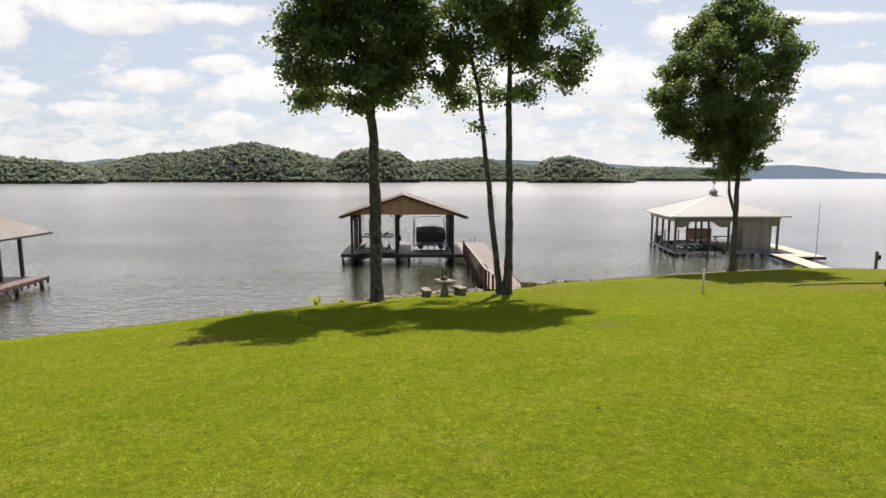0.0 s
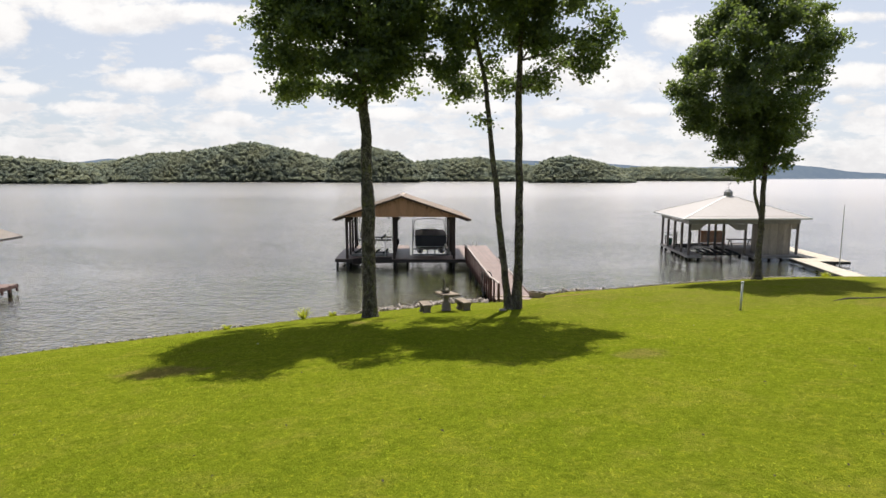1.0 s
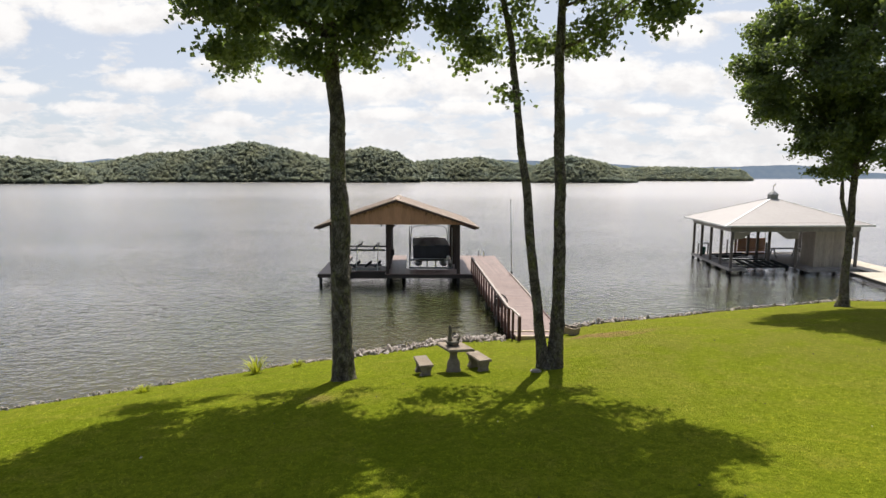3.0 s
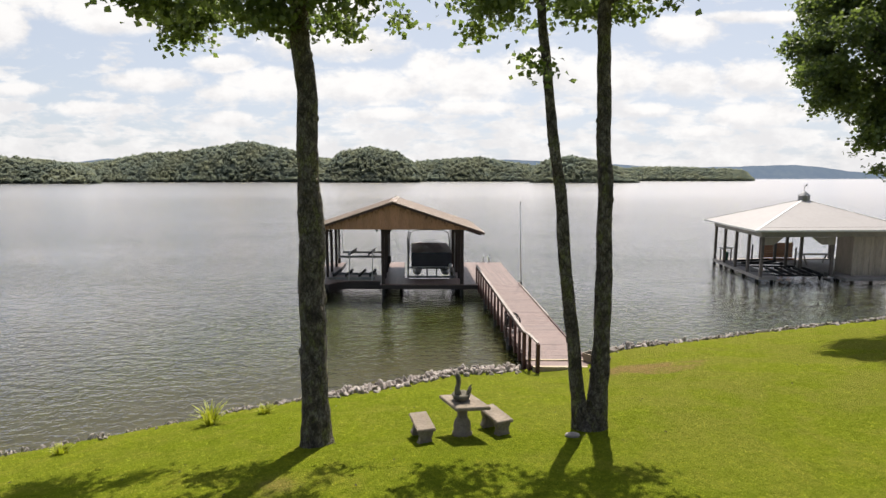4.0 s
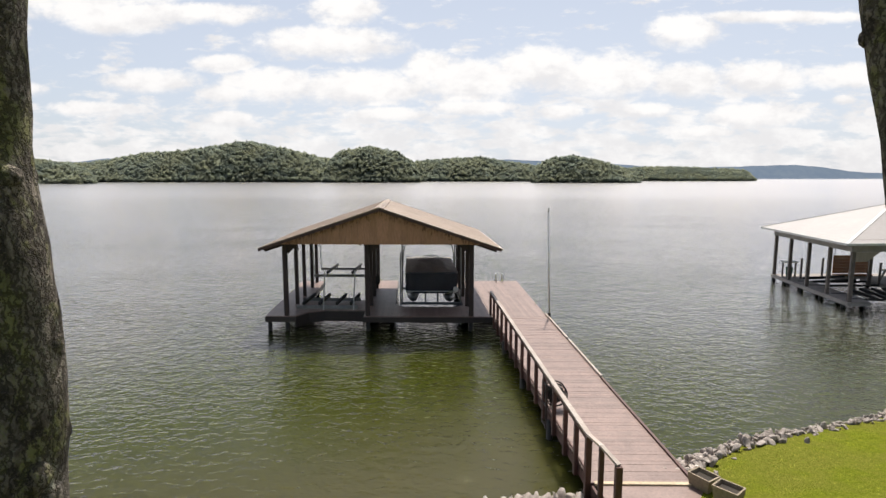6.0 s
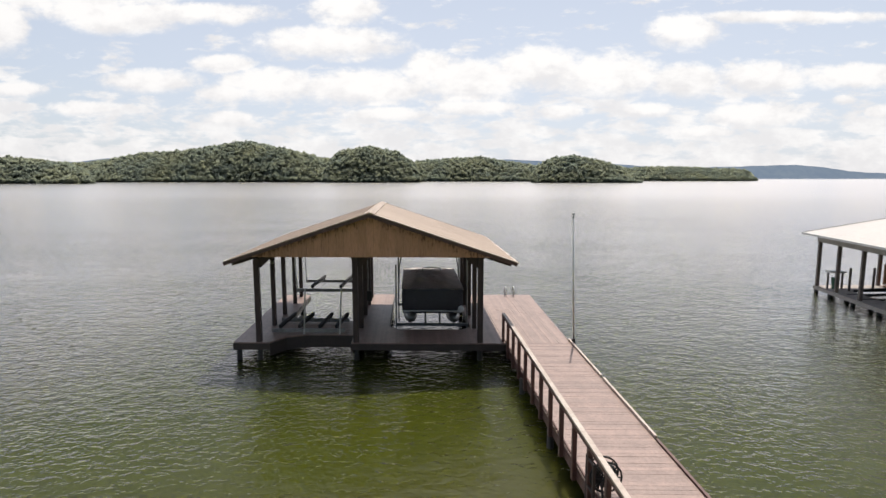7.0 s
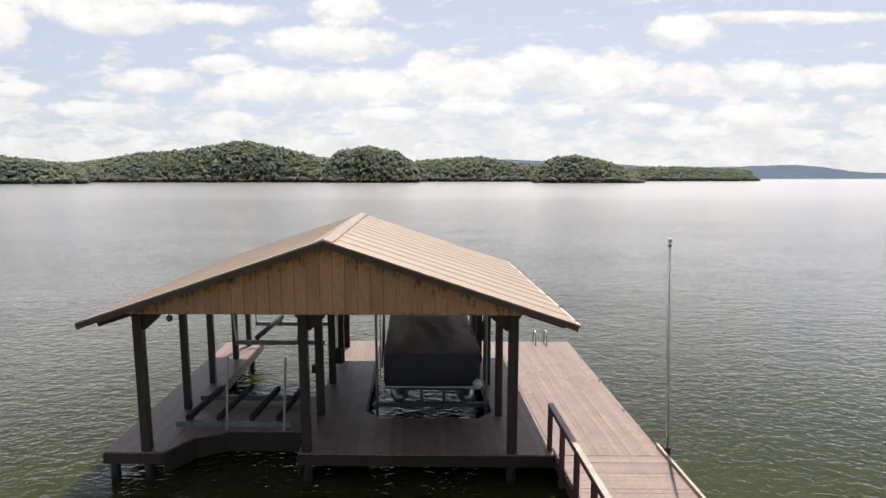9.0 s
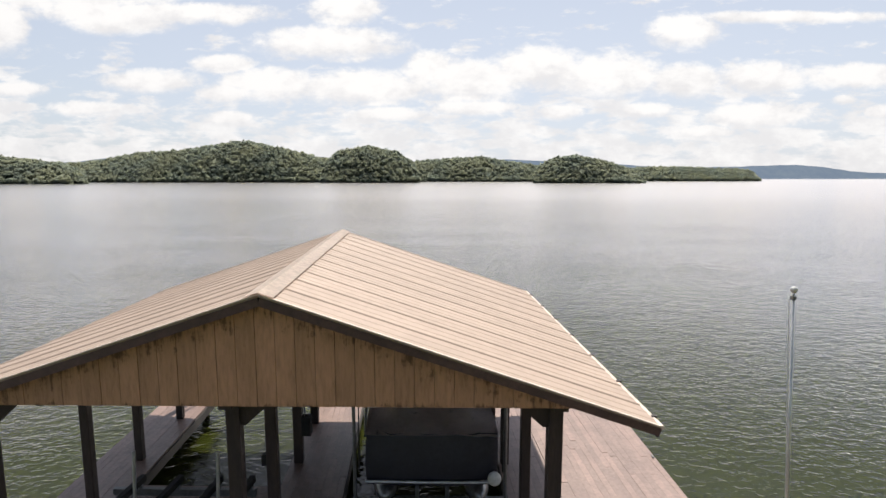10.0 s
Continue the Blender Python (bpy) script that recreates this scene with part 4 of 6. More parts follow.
def build_dock():
    dock = thing("boat_dock", (-3.3, 4.0, 0.0), "red-brown plank boat dock on piles with two slips", "dock")
    for name, outline in (("fascia", [(-8.36, 0.0), (-7.02, 0.0), (-7.02, 0.06), (-8.30, 0.06)]),):
        part(name, prism(fresh(), outline, 0.42, 0.655), TRIM_DARK, dock, warp=dock_plan)
    runs = [((-8.36, 0.0), (-8.36, 8.3)), ((-7.02, 0.0), (-6.55, 0.75)), ((-6.55, 0.75), (-5.9, 1.08)), ((-5.9, 1.08), (-3.98, 1.08)), ((-3.98, 0.0), (-3.98, 1.08)), ((-3.98, 0.0), (1.72, 0.0)),
            ((-7.02, 3.2), (-7.02, 8.3)), ((-7.02, 3.2), (-3.98, 3.2)), ((-3.98, 3.2), (-3.98, 8.5)), ((-2.66, 1.85), (-2.66, 8.5)), ((-2.66, 1.85), (0.66, 1.85)),
            ((0.66, 1.85), (0.66, 8.5)), ((0.66, 8.5), (4.38, 8.5)), ((4.13, 0.0), (4.39, 8.5)), ((-3.98, 8.5), (-2.66, 8.5)), ((-8.36, 8.3), (-7.02, 8.3))]
    for i, ((u0, v0), (u1, v1)) in enumerate(runs):
        deep = 0.46 if i in (1, 2, 3, 4) else 0.23
        bm = bar(fresh(), (u0, v0, 0.65 - deep / 2), (u1, v1, 0.65 - deep / 2), 0.045, deep)
        part("fascia", bm, TRIM_DARK, dock, warp=dock_plan)
    beds = []
    for u0, u1, v0, v1 in ((-8.3, -7.1, 0.1, 8.2), (-3.9, -2.75, 0.1, 8.4), (-2.6, 0.6, 0.1, 1.75), (0.75, 4.05, 0.1, 8.4), (-7.0, -4.05, 1.2, 3.1)):
        beds.append(part("deck_frame", box(fresh(), u0, u1, v0, v1, 0.45, 0.64), FLOAT_BLACK, dock, "plank deck on a dark timber frame", warp=dock_plan))
    boards_along(beds[0], -8.36, -7.02, 0.0, 8.3, seed=2)
    boards_along(beds[1], -3.98, -2.66, 0.0, 8.5, seed=3)
    boards_along(beds[2], -2.66, 0.66, 0.0, 1.85, seed=4)
    boards_along(beds[3], 0.66, 1.72, 0.0, 8.5, seed=5)
    boards_along(beds[3], 1.73, 4.13, 0.0, 8.5, gap=0.003, seed=6)
    # the outer edge runs a little askew: its last boards taper
    for q0, q1 in ((0.0, 0.5), (0.5, 1.0)):
        taper = [(4.133 + 0.02 * q0, 0.0), (4.130 + 0.02 * q1, 0.0), (4.130 + 0.27 * q1, 8.5), (4.133 + 0.27 * q0, 8.5)]
        part("board", prism(fresh(), taper, 0.655, 0.70), DECK, beds[3], warp=dock_plan)
    boards_across(beds[4], 1.08, 3.2, lambda v: -7.01, lambda v: -3.99, seed=7)
    corner = prism(fresh(), [(-7.02, 0.05), (-6.57, 0.75), (-5.9, 1.06), (-7.02, 1.06)], 0.655, 0.695)
    part("board", corner, DECK, dock, warp=dock_plan)
    for u, side in ((-2.66, 1), (0.66, -1)):
        part("board", prism(fresh(), [(u, 1.84), (u + side * 0.42, 1.84), (u, 2.26)], 0.655, 0.698), DECK, dock, warp=dock_plan)
        part("fascia", bar(fresh(), (u + side * 0.42, 1.86, 0.535), (u, 2.28, 0.535), 0.045, 0.23), TRIM_DARK, dock, warp=dock_plan)
    for u in (-8.2, LEFT_U, MID_U, -2.8, RIGHT_U, 3.95):
        for v in (0.15, 2.1, 4.1, 6.1, 8.1):
            if (u == -2.8 and v < 1) or (u == -8.2 and 1 < v < 8):
                continue
            x, y, _ = dock_plan((u, v, 0))
            part("pile", lathe(fresh(), x, y, [(0.10, -2.0), (0.105, 0.1), (0.095, 0.5)], 10), FLOAT_BLACK, dock, smooth=True)
    for v in (2.4, 4.5, 6.6):
        part("cleat", bar(bar(fresh(), (4.09 + 0.03 * v, v - 0.07, 0.735), (4.09 + 0.03 * v, v + 0.07, 0.735), 0.022), (4.09 + 0.03 * v, v, 0.69), (4.09 + 0.03 * v, v, 0.735), 0.03), STEEL_DULL, dock, warp=dock_plan)
    return dock




def roof_z(u):
    half = (ROOF_U1 - ROOF_U0) / 2
    return RIDGE_Z - (RIDGE_Z - EAVE_Z) * abs(u - RIDGE_U) / half


def build_boathouse():
    house = thing("boathouse", (-3.2, 4.2, 0.7), "open boathouse with tan metal gable roof on dark timber posts", "boathouse")
    # posts and their braces
    for u in (LEFT_U, MID_U, RIGHT_U):
        for i, v in enumerate(LEFT_V if u == LEFT_U else ROWS_V):
            h = 0.10 if i == 0 or u == MID_U else 0.085
            part("post", box(fresh(), u - h, u + h, v - h, v + h, 0.70, 3.92, 0.012), DARK_WOOD, house, warp=dock_plan)
        part("beam", box(fresh(), u - 0.09, u + 0.09, ROOF_V0 + 0.25, ROOF_V1 - 0.1, 3.88, 4.06), DARK_WOOD, house, warp=dock_plan)
    for u, side in ((LEFT_U, 1), (MID_U, 1), (RIGHT_U, -1)):
        knee = fresh()
        outline = [(u + side * 0.09, 3.52), (u + side * 0.09, 3.89), (u + side * 0.52, 3.89), (u + side * 0.50, 3.80), (u + side * 0.17, 3.50)]
        sides = [[knee.verts.new((a, v, q)) for a, q in outline] for v in (0.08, 0.16)]
        knee.faces.new(sides[0])
        knee.faces.new(sides[1][::-1])
        for i in range(5):
            knee.faces.new((sides[0][i], sides[1][i], sides[1][(i + 1) % 5], sides[0][(i + 1) % 5]))
        part("brace", knee, DARK_WOOD, house, warp=dock_plan)
    for v in ROWS_V[1:]:
        part("tie_beam", box(fresh(), LEFT_U, RIGHT_U, v - 0.04, v + 0.04, 3.92, 4.06), DARK_WOOD, house, warp=dock_plan)
    # roof sheets with raised ribs
    pitch, sheets = 0.235, 12
    span = (ROOF_V1 - ROOF_V0) / sheets
    for side in (-1, 1):
        edge = ROOF_U0 if side < 0 else ROOF_U1
        under = bar(fresh(), (RIDGE_U, (ROOF_V0 + ROOF_V1) / 2, RIDGE_Z - 0.045), (edge - side * 0.06, (ROOF_V0 + ROOF_V1) / 2, roof_z(edge - side * 0.06) - 0.045), ROOF_V1 - ROOF_V0 - 0.14, 0.02)
        slope = part("roof_slope", under, ROOF_UNDER, house, "ribbed tan metal roof slope", warp=dock_plan)
        for s in range(sheets):
            bm = fresh()
            prof, v, end = [], ROOF_V0 + s * span, ROOF_V0 + (s + 1) * span
            k = 3
            w = span / k
            for j in range(k):
                a = v + j * w
                h = 0.019 if j == k - 1 else 0.009
                prof += [(a, 0.0), (a + w - 0.070, 0.0), (a + w - 0.052, h), (a + w - 0.026, h), (a + w - 0.008, 0.0)]
            prof.append((end, 0.0))
            lines = []
            for lift in (0.0, -0.03):
                for u in (RIDGE_U + side * 0.02, edge):
                    lines.append([bm.verts.new((u, q, roof_z(u) + h + lift)) for q, h in prof])
            for q in range(len(prof) - 1):
                bm.faces.new((lines[0][q], lines[0][q + 1], lines[1][q + 1], lines[1][q]))
                bm.faces.new((lines[2][q], lines[2][q + 1], lines[3][q + 1], lines[3][q]))
                bm.faces.new((lines[1][q], lines[1][q + 1], lines[3][q + 1], lines[3][q]))
            for q in (0, -1):
                bm.faces.new((lines[0][q], lines[1][q], lines[3][q], lines[2][q]))
            part("roof_sheet", bm, ROOF_TAN, slope, warp=dock_plan)
        # rake boards, fascia and gutter edge
        for v, m in ((ROOF_V0 + 0.02, RAKE_BROWN), (ROOF_V1 - 0.02, RAKE_BROWN)):
            part("rake_board", bar(fresh(), (RIDGE_U, v, roof_z(RIDGE_U) - 0.095), (edge, v, roof_z(edge) - 0.085), 0.045, 0.11), m, house, warp=dock_plan)
            part("drip_edge", bar(fresh(), (RIDGE_U, v - 0.03, roof_z(RIDGE_U) + 0.008), (edge, v - 0.03, roof_z(edge) + 0.008), 0.04, 0.016), RIDGE_PALE, slope, warp=dock_plan)
        part("eave_board", bar(fresh(), (edge - side * 0.03, ROOF_V0, roof_z(edge) - 0.09), (edge - side * 0.03, ROOF_V1, roof_z(edge) - 0.09), 0.04, 0.11), TRIM_DARK, house, warp=dock_plan)
        for k in range(4):
            u = RIDGE_U + side * (1.0 + 1.2 * k)
            part("purlin", bar(fresh(), (u, ROOF_V0 + 0.1, roof_z(u) - 0.09), (u, ROOF_V1 - 0.1, roof_z(u) - 0.09), 0.05, 0.10), DARK_WOOD, house, warp=dock_plan)
        for v in ROWS_V:
            part("rafter", bar(fresh(), (RIDGE_U, v, roof_z(RIDGE_U) - 0.20), (edge - side * 0.1, v, roof_z(edge - side * 0.1) - 0.20), 0.05, 0.16), DARK_WOOD, house, warp=dock_plan)
    u = ROOF_U1 + 0.03
    part("gutter", tube(fresh(), [(u, ROOF_V0 + 0.02, roof_z(ROOF_U1) - 0.03), (u, ROOF_V1, roof_z(ROOF_U1) - 0.03)], 0.035, 8), RIDGE_PALE, house, "thin pale metal gutter", warp=dock_plan)
    for v in np.arange(ROOF_V0 + 0.3, ROOF_V1, 1.3):
        part("gutter_clip", box(fresh(), u - 0.02, u + 0.05, v - 0.02, v + 0.02, roof_z(ROOF_U1) - 0.06, roof_z(ROOF_U1) + 0.02), TRIM_DARK, house, warp=dock_plan)
    cap = fresh()
    for a, b in ((-0.20, 0.0), (0.0, 0.20)):
        za, zb = roof_z(RIDGE_U + a) + 0.035, roof_z(RIDGE_U + b) + 0.035
        vs = [cap.verts.new((RIDGE_U + q, v, z)) for q, z in ((a, za), (b, zb)) for v in (ROOF_V0 - 0.03, ROOF_V1 + 0.03)]
        cap.faces.new((vs[0], vs[1], vs[3], vs[2]))
    bmesh.ops.solidify(cap, geom=cap.faces[:], thickness=0.012)
    part("ridge_cap", cap, RIDGE_PALE, house, "pale metal ridge cap", warp=dock_plan)
    # cladding of both gables
    low = 3.94
    reach = (RIDGE_Z - 0.13 - low) / ((RIDGE_Z - EAVE_Z) / ((ROOF_U1 - ROOF_U0) / 2))
    k = 33
    w = 2 * reach / k
    for v in (-0.24, ROOF_V1 - 0.35):
        tri = fresh()
        tri.faces.new([tri.verts.new(p) for p in ((RIDGE_U - reach, v + 0.012, low), (RIDGE_U + reach, v + 0.012, low), (RIDGE_U, v + 0.012, RIDGE_Z - 0.13))])
        bmesh.ops.solidify(tri, geom=tri.faces[:], thickness=0.01)
        gable = part("gable", tri, SIDING, house, "tan board siding with rusty streaks", warp=dock_plan)
        for i in range(k):
            a, b = RIDGE_U - reach + i * w, RIDGE_U - reach + (i + 1) * w - 0.007
            bm, tops = fresh(), []
            deep = 0.03 + 0.006 * (i % 2)
            outline = [(a, low), (b, low), (b, max(low + 0.01, roof_z(b) - 0.13)), (a, max(low + 0.01, roof_z(a) - 0.13))]
            if a < RIDGE_U < b:
                outline.insert(3, (RIDGE_U, RIDGE_Z - 0.13))
            f0 = [bm.verts.new((u, v - deep, z)) for u, z in outline]
            f1 = [bm.verts.new((u, v, z)) for u, z in outline]
            bm.faces.new(f0)
            bm.faces.new(f1[::-1])
            for q in range(len(outline)):
                r = (q + 1) % len(outline)
                bm.faces.new((f0[q], f1[q], f1[r], f0[r]))
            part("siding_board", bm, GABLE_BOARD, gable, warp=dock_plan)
    return house


def build_lamp(u, v, z):
    lamp = thing("flood_lamp", dock_plan((u, v, z)), "small round lamp hung under the boathouse beam", "lamp", "lamps under the boathouse roof")
    c = dock_plan((u, v, z))
    bm = fresh()
    bmesh.ops.create_uvsphere(bm, u_segments=10, v_segments=8, radius=0.075, matrix=Matrix.Translation(c))
    part("bulb_housing", bm, STEEL_DULL, lamp, smooth=True)
    part("stem", tube(fresh(), [c + Vector((0, 0, 0.05)), c + Vector((0, 0, 0.22))], 0.02, 6), DARK_WOOD, lamp)


def build_lift(v0, v1, z, u0, u1, bunks, rise, label):
    """A boat lift's cradle: two cross beams, carpeted bunks on brackets, and its hangers."""
    lift = thing("boat_lift", dock_plan(((u0 + u1) / 2, v0, z)), label, "boat lift", "boat lifts in the slip")
    for v in (v0, v1):
        part("cross_beam", box(fresh(), u0, u1, v - 0.05, v + 0.05, z - 0.07, z + 0.07, 0.008), STEEL_DULL, lift, warp=dock_plan)
    for u in bunks:
        part("bunk", bar(fresh(), (u - 0.12, v0 - 0.1, z + 0.18), (u + 0.12, v1 + 0.1, z + 0.24), 0.10, 0.13), BUNK, lift, warp=dock_plan)
        for v, w in ((v0, -0.1), (v1, 0.1)):
            part("bracket", bar(fresh(), (u + w, v, z + 0.07), (u + w, v, z + 0.15), 0.06), STEEL_DULL, lift, warp=dock_plan)
    for u, v, lean in rise:
        part("guide_post", tube(fresh(), [(u, v, z - 0.1), (u + lean, v, 2.2), (u + 1.6 * lean, v, 3.8)] if lean else [(u, v, z - 0.15), (u + 0.1, v, z + 1.7)], 0.03, 8), ALU, lift, "pale aluminium guide post", warp=dock_plan)


def build_fittings():
    """A junction box and a switch on the posts, and a coil of hose hung on one of them."""
    c = dock_plan((MID_U + 0.17, 4.2, 1.55))
    case = thing("junction_box", c, "dark grey electrical box on a boathouse post", "electrical box")
    part("casing", box(fresh(), MID_U + 0.09, MID_U + 0.30, 4.08, 4.32, 1.35, 1.78, 0.012), BUNK, case, warp=dock_plan)
    part("conduit", tube(fresh(), [(MID_U + 0.15, 4.2, 1.78), (MID_U + 0.13, 4.2, 3.88)], 0.016, 6), STEEL_DULL, case, warp=dock_plan)
    case = thing("junction_box", dock_plan((MID_U - 0.14, 2.05, 1.9)), "small grey switch box on a boathouse post", "electrical box")
    part("casing", box(fresh(), MID_U - 0.20, MID_U - 0.09, 1.98, 2.12, 1.82, 2.02, 0.01), BUNK, case, warp=dock_plan)
    c = dock_plan((RIGHT_U + 0.20, 6.2, 1.75))
    coil = thing("garden_hose", c, "dark garden hose coiled on a boathouse post", "hose")
    ring = []
    for i in range(110):
        a, q = i * 2 * math.pi / 22, 0.03 * math.sin(i * 0.7)
        ring.append((RIGHT_U + 0.12 + 0.02 * (i // 22), 6.2 + (0.26 + q) * math.cos(a), 1.75 + (0.34 + q) * math.sin(a)))
    part("hose", tube(fresh(), ring, 0.018, 6), RUBBER, coil, warp=dock_plan, smooth=True)
    part("hook", bar(fresh(), (RIGHT_U + 0.08, 6.2, 2.06), (RIGHT_U + 0.26, 6.2, 2.08), 0.03), STEEL_DULL, coil, warp=dock_plan)


build_dock()
build_boathouse()
build_fittings()
build_lamp(-6.95, 0.6, 3.62)
build_lamp(-4.3, 2.4, 3.62)
build_lift(1.16, 2.75, 0.84, -7.2, -4.35, (-6.75, -6.0, -5.2, -4.55), ((-5.95, 1.12, 0), (-4.55, 1.12, 0)), "low empty boat lift cradle with four dark bunks")
build_lift(5.6, 7.9, 1.52, -7.15, -4.25, (-6.3, -4.95), ((-7.1, 5.6, -0.06), (-7.1, 7.9, -0.06), (-4.3, 7.9, 0.05)), "raised empty boat lift cradle with two dark bunks")


# ---- covered pontoon boat on its lift ----
def boat_plan(p):
    return dock_plan((p[0] + 0.14, p[1] - 0.6, p[2] + 0.2))


def build_boat():
    boat = thing("pontoon_boat", dock_plan((-1.0, 5.5, 0.8)), "pontoon boat under a fitted black cover, raised in its slip", "boat")
    u0, u1, v0, v1 = -2.28, 0.24, 2.95, 8.2
    for u in (u0 + 0.36, u1 - 0.36):
        part("pontoon", tube(fresh(), [(u, v0 - 0.10, 0.88), (u, v0 + 0.05, 0.84), (u, v0 + 0.35, 0.79), (u, v0 + 0.9, 0.77), (u, v1 - 0.6, 0.77), (u, v1, 0.86)], [0.05, 0.13, 0.22, 0.29, 0.29, 0.08], 14), PONTOON, boat, warp=boat_plan, smooth=True)
    part("deck_frame", box(fresh(), u0 + 0.05, u1 - 0.05, v0 + 0.05, v1 - 0.1, 1.06, 1.14, 0.01), ALU, boat, warp=boat_plan)
    for v in np.arange(v0 + 0.3, v1 - 0.2, 0.8):
        part("crossmember", box(fresh(), u0 + 0.2, u1 - 0.2, v - 0.03, v + 0.03, 0.98, 1.06), PONTOON, boat, warp=boat_plan)
    # hanging side skirt of the cover: slightly waisted and rumpled
    bm, rings = fresh(), []
    for z, out in ((1.04, -0.02), (1.2, 0.02), (1.5, 0.035), (1.85, 0.02), (2.07, -0.03)):
        ring = []
        for k in range(64):
            f = k / 16
            s, g = int(f), f - int(f)
            a = {0: (u0 + (u1 - u0) * g, v0), 1: (u1, v0 + (v1 - v0) * g), 2: (u1 + (u0 - u1) * g, v1), 3: (u0, v1 + (v0 - v1) * g)}[s]
            cx, cy = (u0 + u1) / 2, (v0 + v1) / 2
            d = Vector((a[0] - cx, a[1] - cy))
            corner = min(abs(a[0] - u0), abs(a[0] - u1)) < 0.35 and min(abs(a[1] - v0), abs(a[1] - v1)) < 0.35
            r = out + 0.05 * noise.noise(Vector((a[0] * 2.8, a[1] * 2.8, z * 1.3))) - (0.05 if corner else 0)
            d.normalize()
            ring.append(bm.verts.new((a[0] + d.x * r, a[1] + d.y * r, z)))
        rings.append(ring)
    for a, b in zip(rings, rings[1:]):
        for k in range(64):
            bm.faces.new((a[k], a[(k + 1) % 64], b[(k + 1) % 64], b[k]))
    part("cover_skirt", bm, COVER_SIDE, boat, "dark navy side skirt of the cover", smooth=True, warp=boat_plan)
    # draped top over seats and console
    bm, rows = fresh(), []
    nu, nv = 22, 34
    for j in range(nv + 1):
        row = []
        for i in range(nu + 1):
            a, b = i / nu, j / nv
            u, v = u0 - 0.01 + (u1 - u0 + 0.02) * a, v0 - 0.02 + (v1 - v0 + 0.04) * b
            rim = min(1.0, 4 * min(a, 1 - a)) ** 0.7 * min(1.0, 7 * b, 5 * (1 - b)) ** 0.6
            crest = math.exp(-((b - 0.48) / 0.30) ** 2) * (1 - abs(2 * a - 0.95) ** 3)
            seat = 0.24 * math.exp(-((a - 0.27) / 0.13) ** 2 - ((b - 0.20) / 0.08) ** 2) + 0.13 * math.exp(-((a - 0.78) / 0.12) ** 2 - ((b - 0.17) / 0.09) ** 2)
            fold = 0.045 * noise.noise(Vector((u * 2.6, v * 1.9, 3))) + 0.022 * math.sin(7 * u + 3.2 * v + 3 * noise.noise(Vector((u, v, 9)))) * rim
            z = 2.055 + rim * (0.05 + 0.24 * max(crest, 0) + 0.75 * seat) + fold
            row.append(bm.verts.new((u, v, z)))
        rows.append(row)
    for a, b in zip(rows, rows[1:]):
        for i in range(nu):
            bm.faces.new((a[i], a[i + 1], b[i + 1], b[i]))
    bmesh.ops.solidify(bm, geom=bm.faces[:], thickness=0.02)
    part("cover_top", bm, COVER, boat, "black draped canvas cover with folds", smooth=True, warp=boat_plan)
    part("bow_rail", tube(fresh(), [(u0, v0 - 0.06, 1.16), ((u0 + u1) / 2, v0 - 0.08, 1.16), (u1, v0 - 0.06, 1.16)], 0.028, 8), ALU, boat, "bright aluminium bow edge", warp=boat_plan)
    part("light_bar", tube(fresh(), [(-1.37, 5.7, 2.1), (-1.36, 5.7, 2.45), (-1.28, 5.7, 2.50), (-0.66, 5.7, 2.50), (-0.56, 5.7, 2.45), (-0.55, 5.7, 2.1)], 0.022, 8), ALU, boat, warp=boat_plan)
    bm = fresh()
    bmesh.ops.create_uvsphere(bm, u_segments=12, v_segments=8, radius=1.0, matrix=Matrix.LocRotScale((0.14, 2.84, 1.26), None, (0.13, 0.10, 0.14)))
    part("fender", bm, WHITE, boat, "round white fender", smooth=True, warp=boat_plan)
    # the lift that holds it
    lift = thing("boat_lift", dock_plan((-1.0, 5.5, 0.0)), "aluminium boat lift frame under a covered boat", "boat lift", "boat lifts in the slip")
    for v in (3.5, 7.2):
        part("cross_beam", box(fresh(), -2.5, 0.5, v - 0.05, v + 0.05, 0.36, 0.48), STEEL_DULL, lift, warp=boat_plan)
        for u in (-1.92, -1.3, -0.7, -0.12):
            part("bracket", box(fresh(), u - 0.04, u + 0.04, v - 0.05, v + 0.05, 0.48, 0.98 if abs(u + 1) < 0.5 else 0.50), STEEL_DULL, lift, warp=boat_plan)
    for u, h in ((-2.52, 3.0), (0.42, 3.4)):
        for v in (3.3, 7.2):
            part("lift_post", tube(fresh(), [(u, v, -0.8), (u, v, h)], 0.035, 8), STEEL_DULL, lift, warp=boat_plan)
    part("cable", tube(fresh(), [(-2.40, 3.0, 1.3), (-2.38, 3.0, 3.8)], 0.014, 6), BUNK, lift, warp=boat_plan)
    part("cable", tube(fresh(), [(0.32, 3.0, 1.3), (0.30, 3.0, 3.8)], 0.014, 6), BUNK, lift, warp=boat_plan)
    hoop = [(-2.5, 5.4, 0.8), (-2.42, 5.4, 2.6), (-2.34, 5.4, 3.05), (-2.1, 5.4, 3.2), (-1.1, 5.4, 3.27), (-0.1, 5.4, 3.2), (0.14, 5.4, 3.05), (0.22, 5.4, 2.6), (0.3, 5.4, 0.8)]
    part("canopy_hoop", tube(fresh(), hoop, 0.03, 8), STEEL_DULL, lift, warp=boat_plan)


build_boat()


# ---- walkway to the shore ----
def walk_left(v):
    return 1.74 - 0.005 * v


def walk_right(v):
    return 4.14 + 0.022 * v


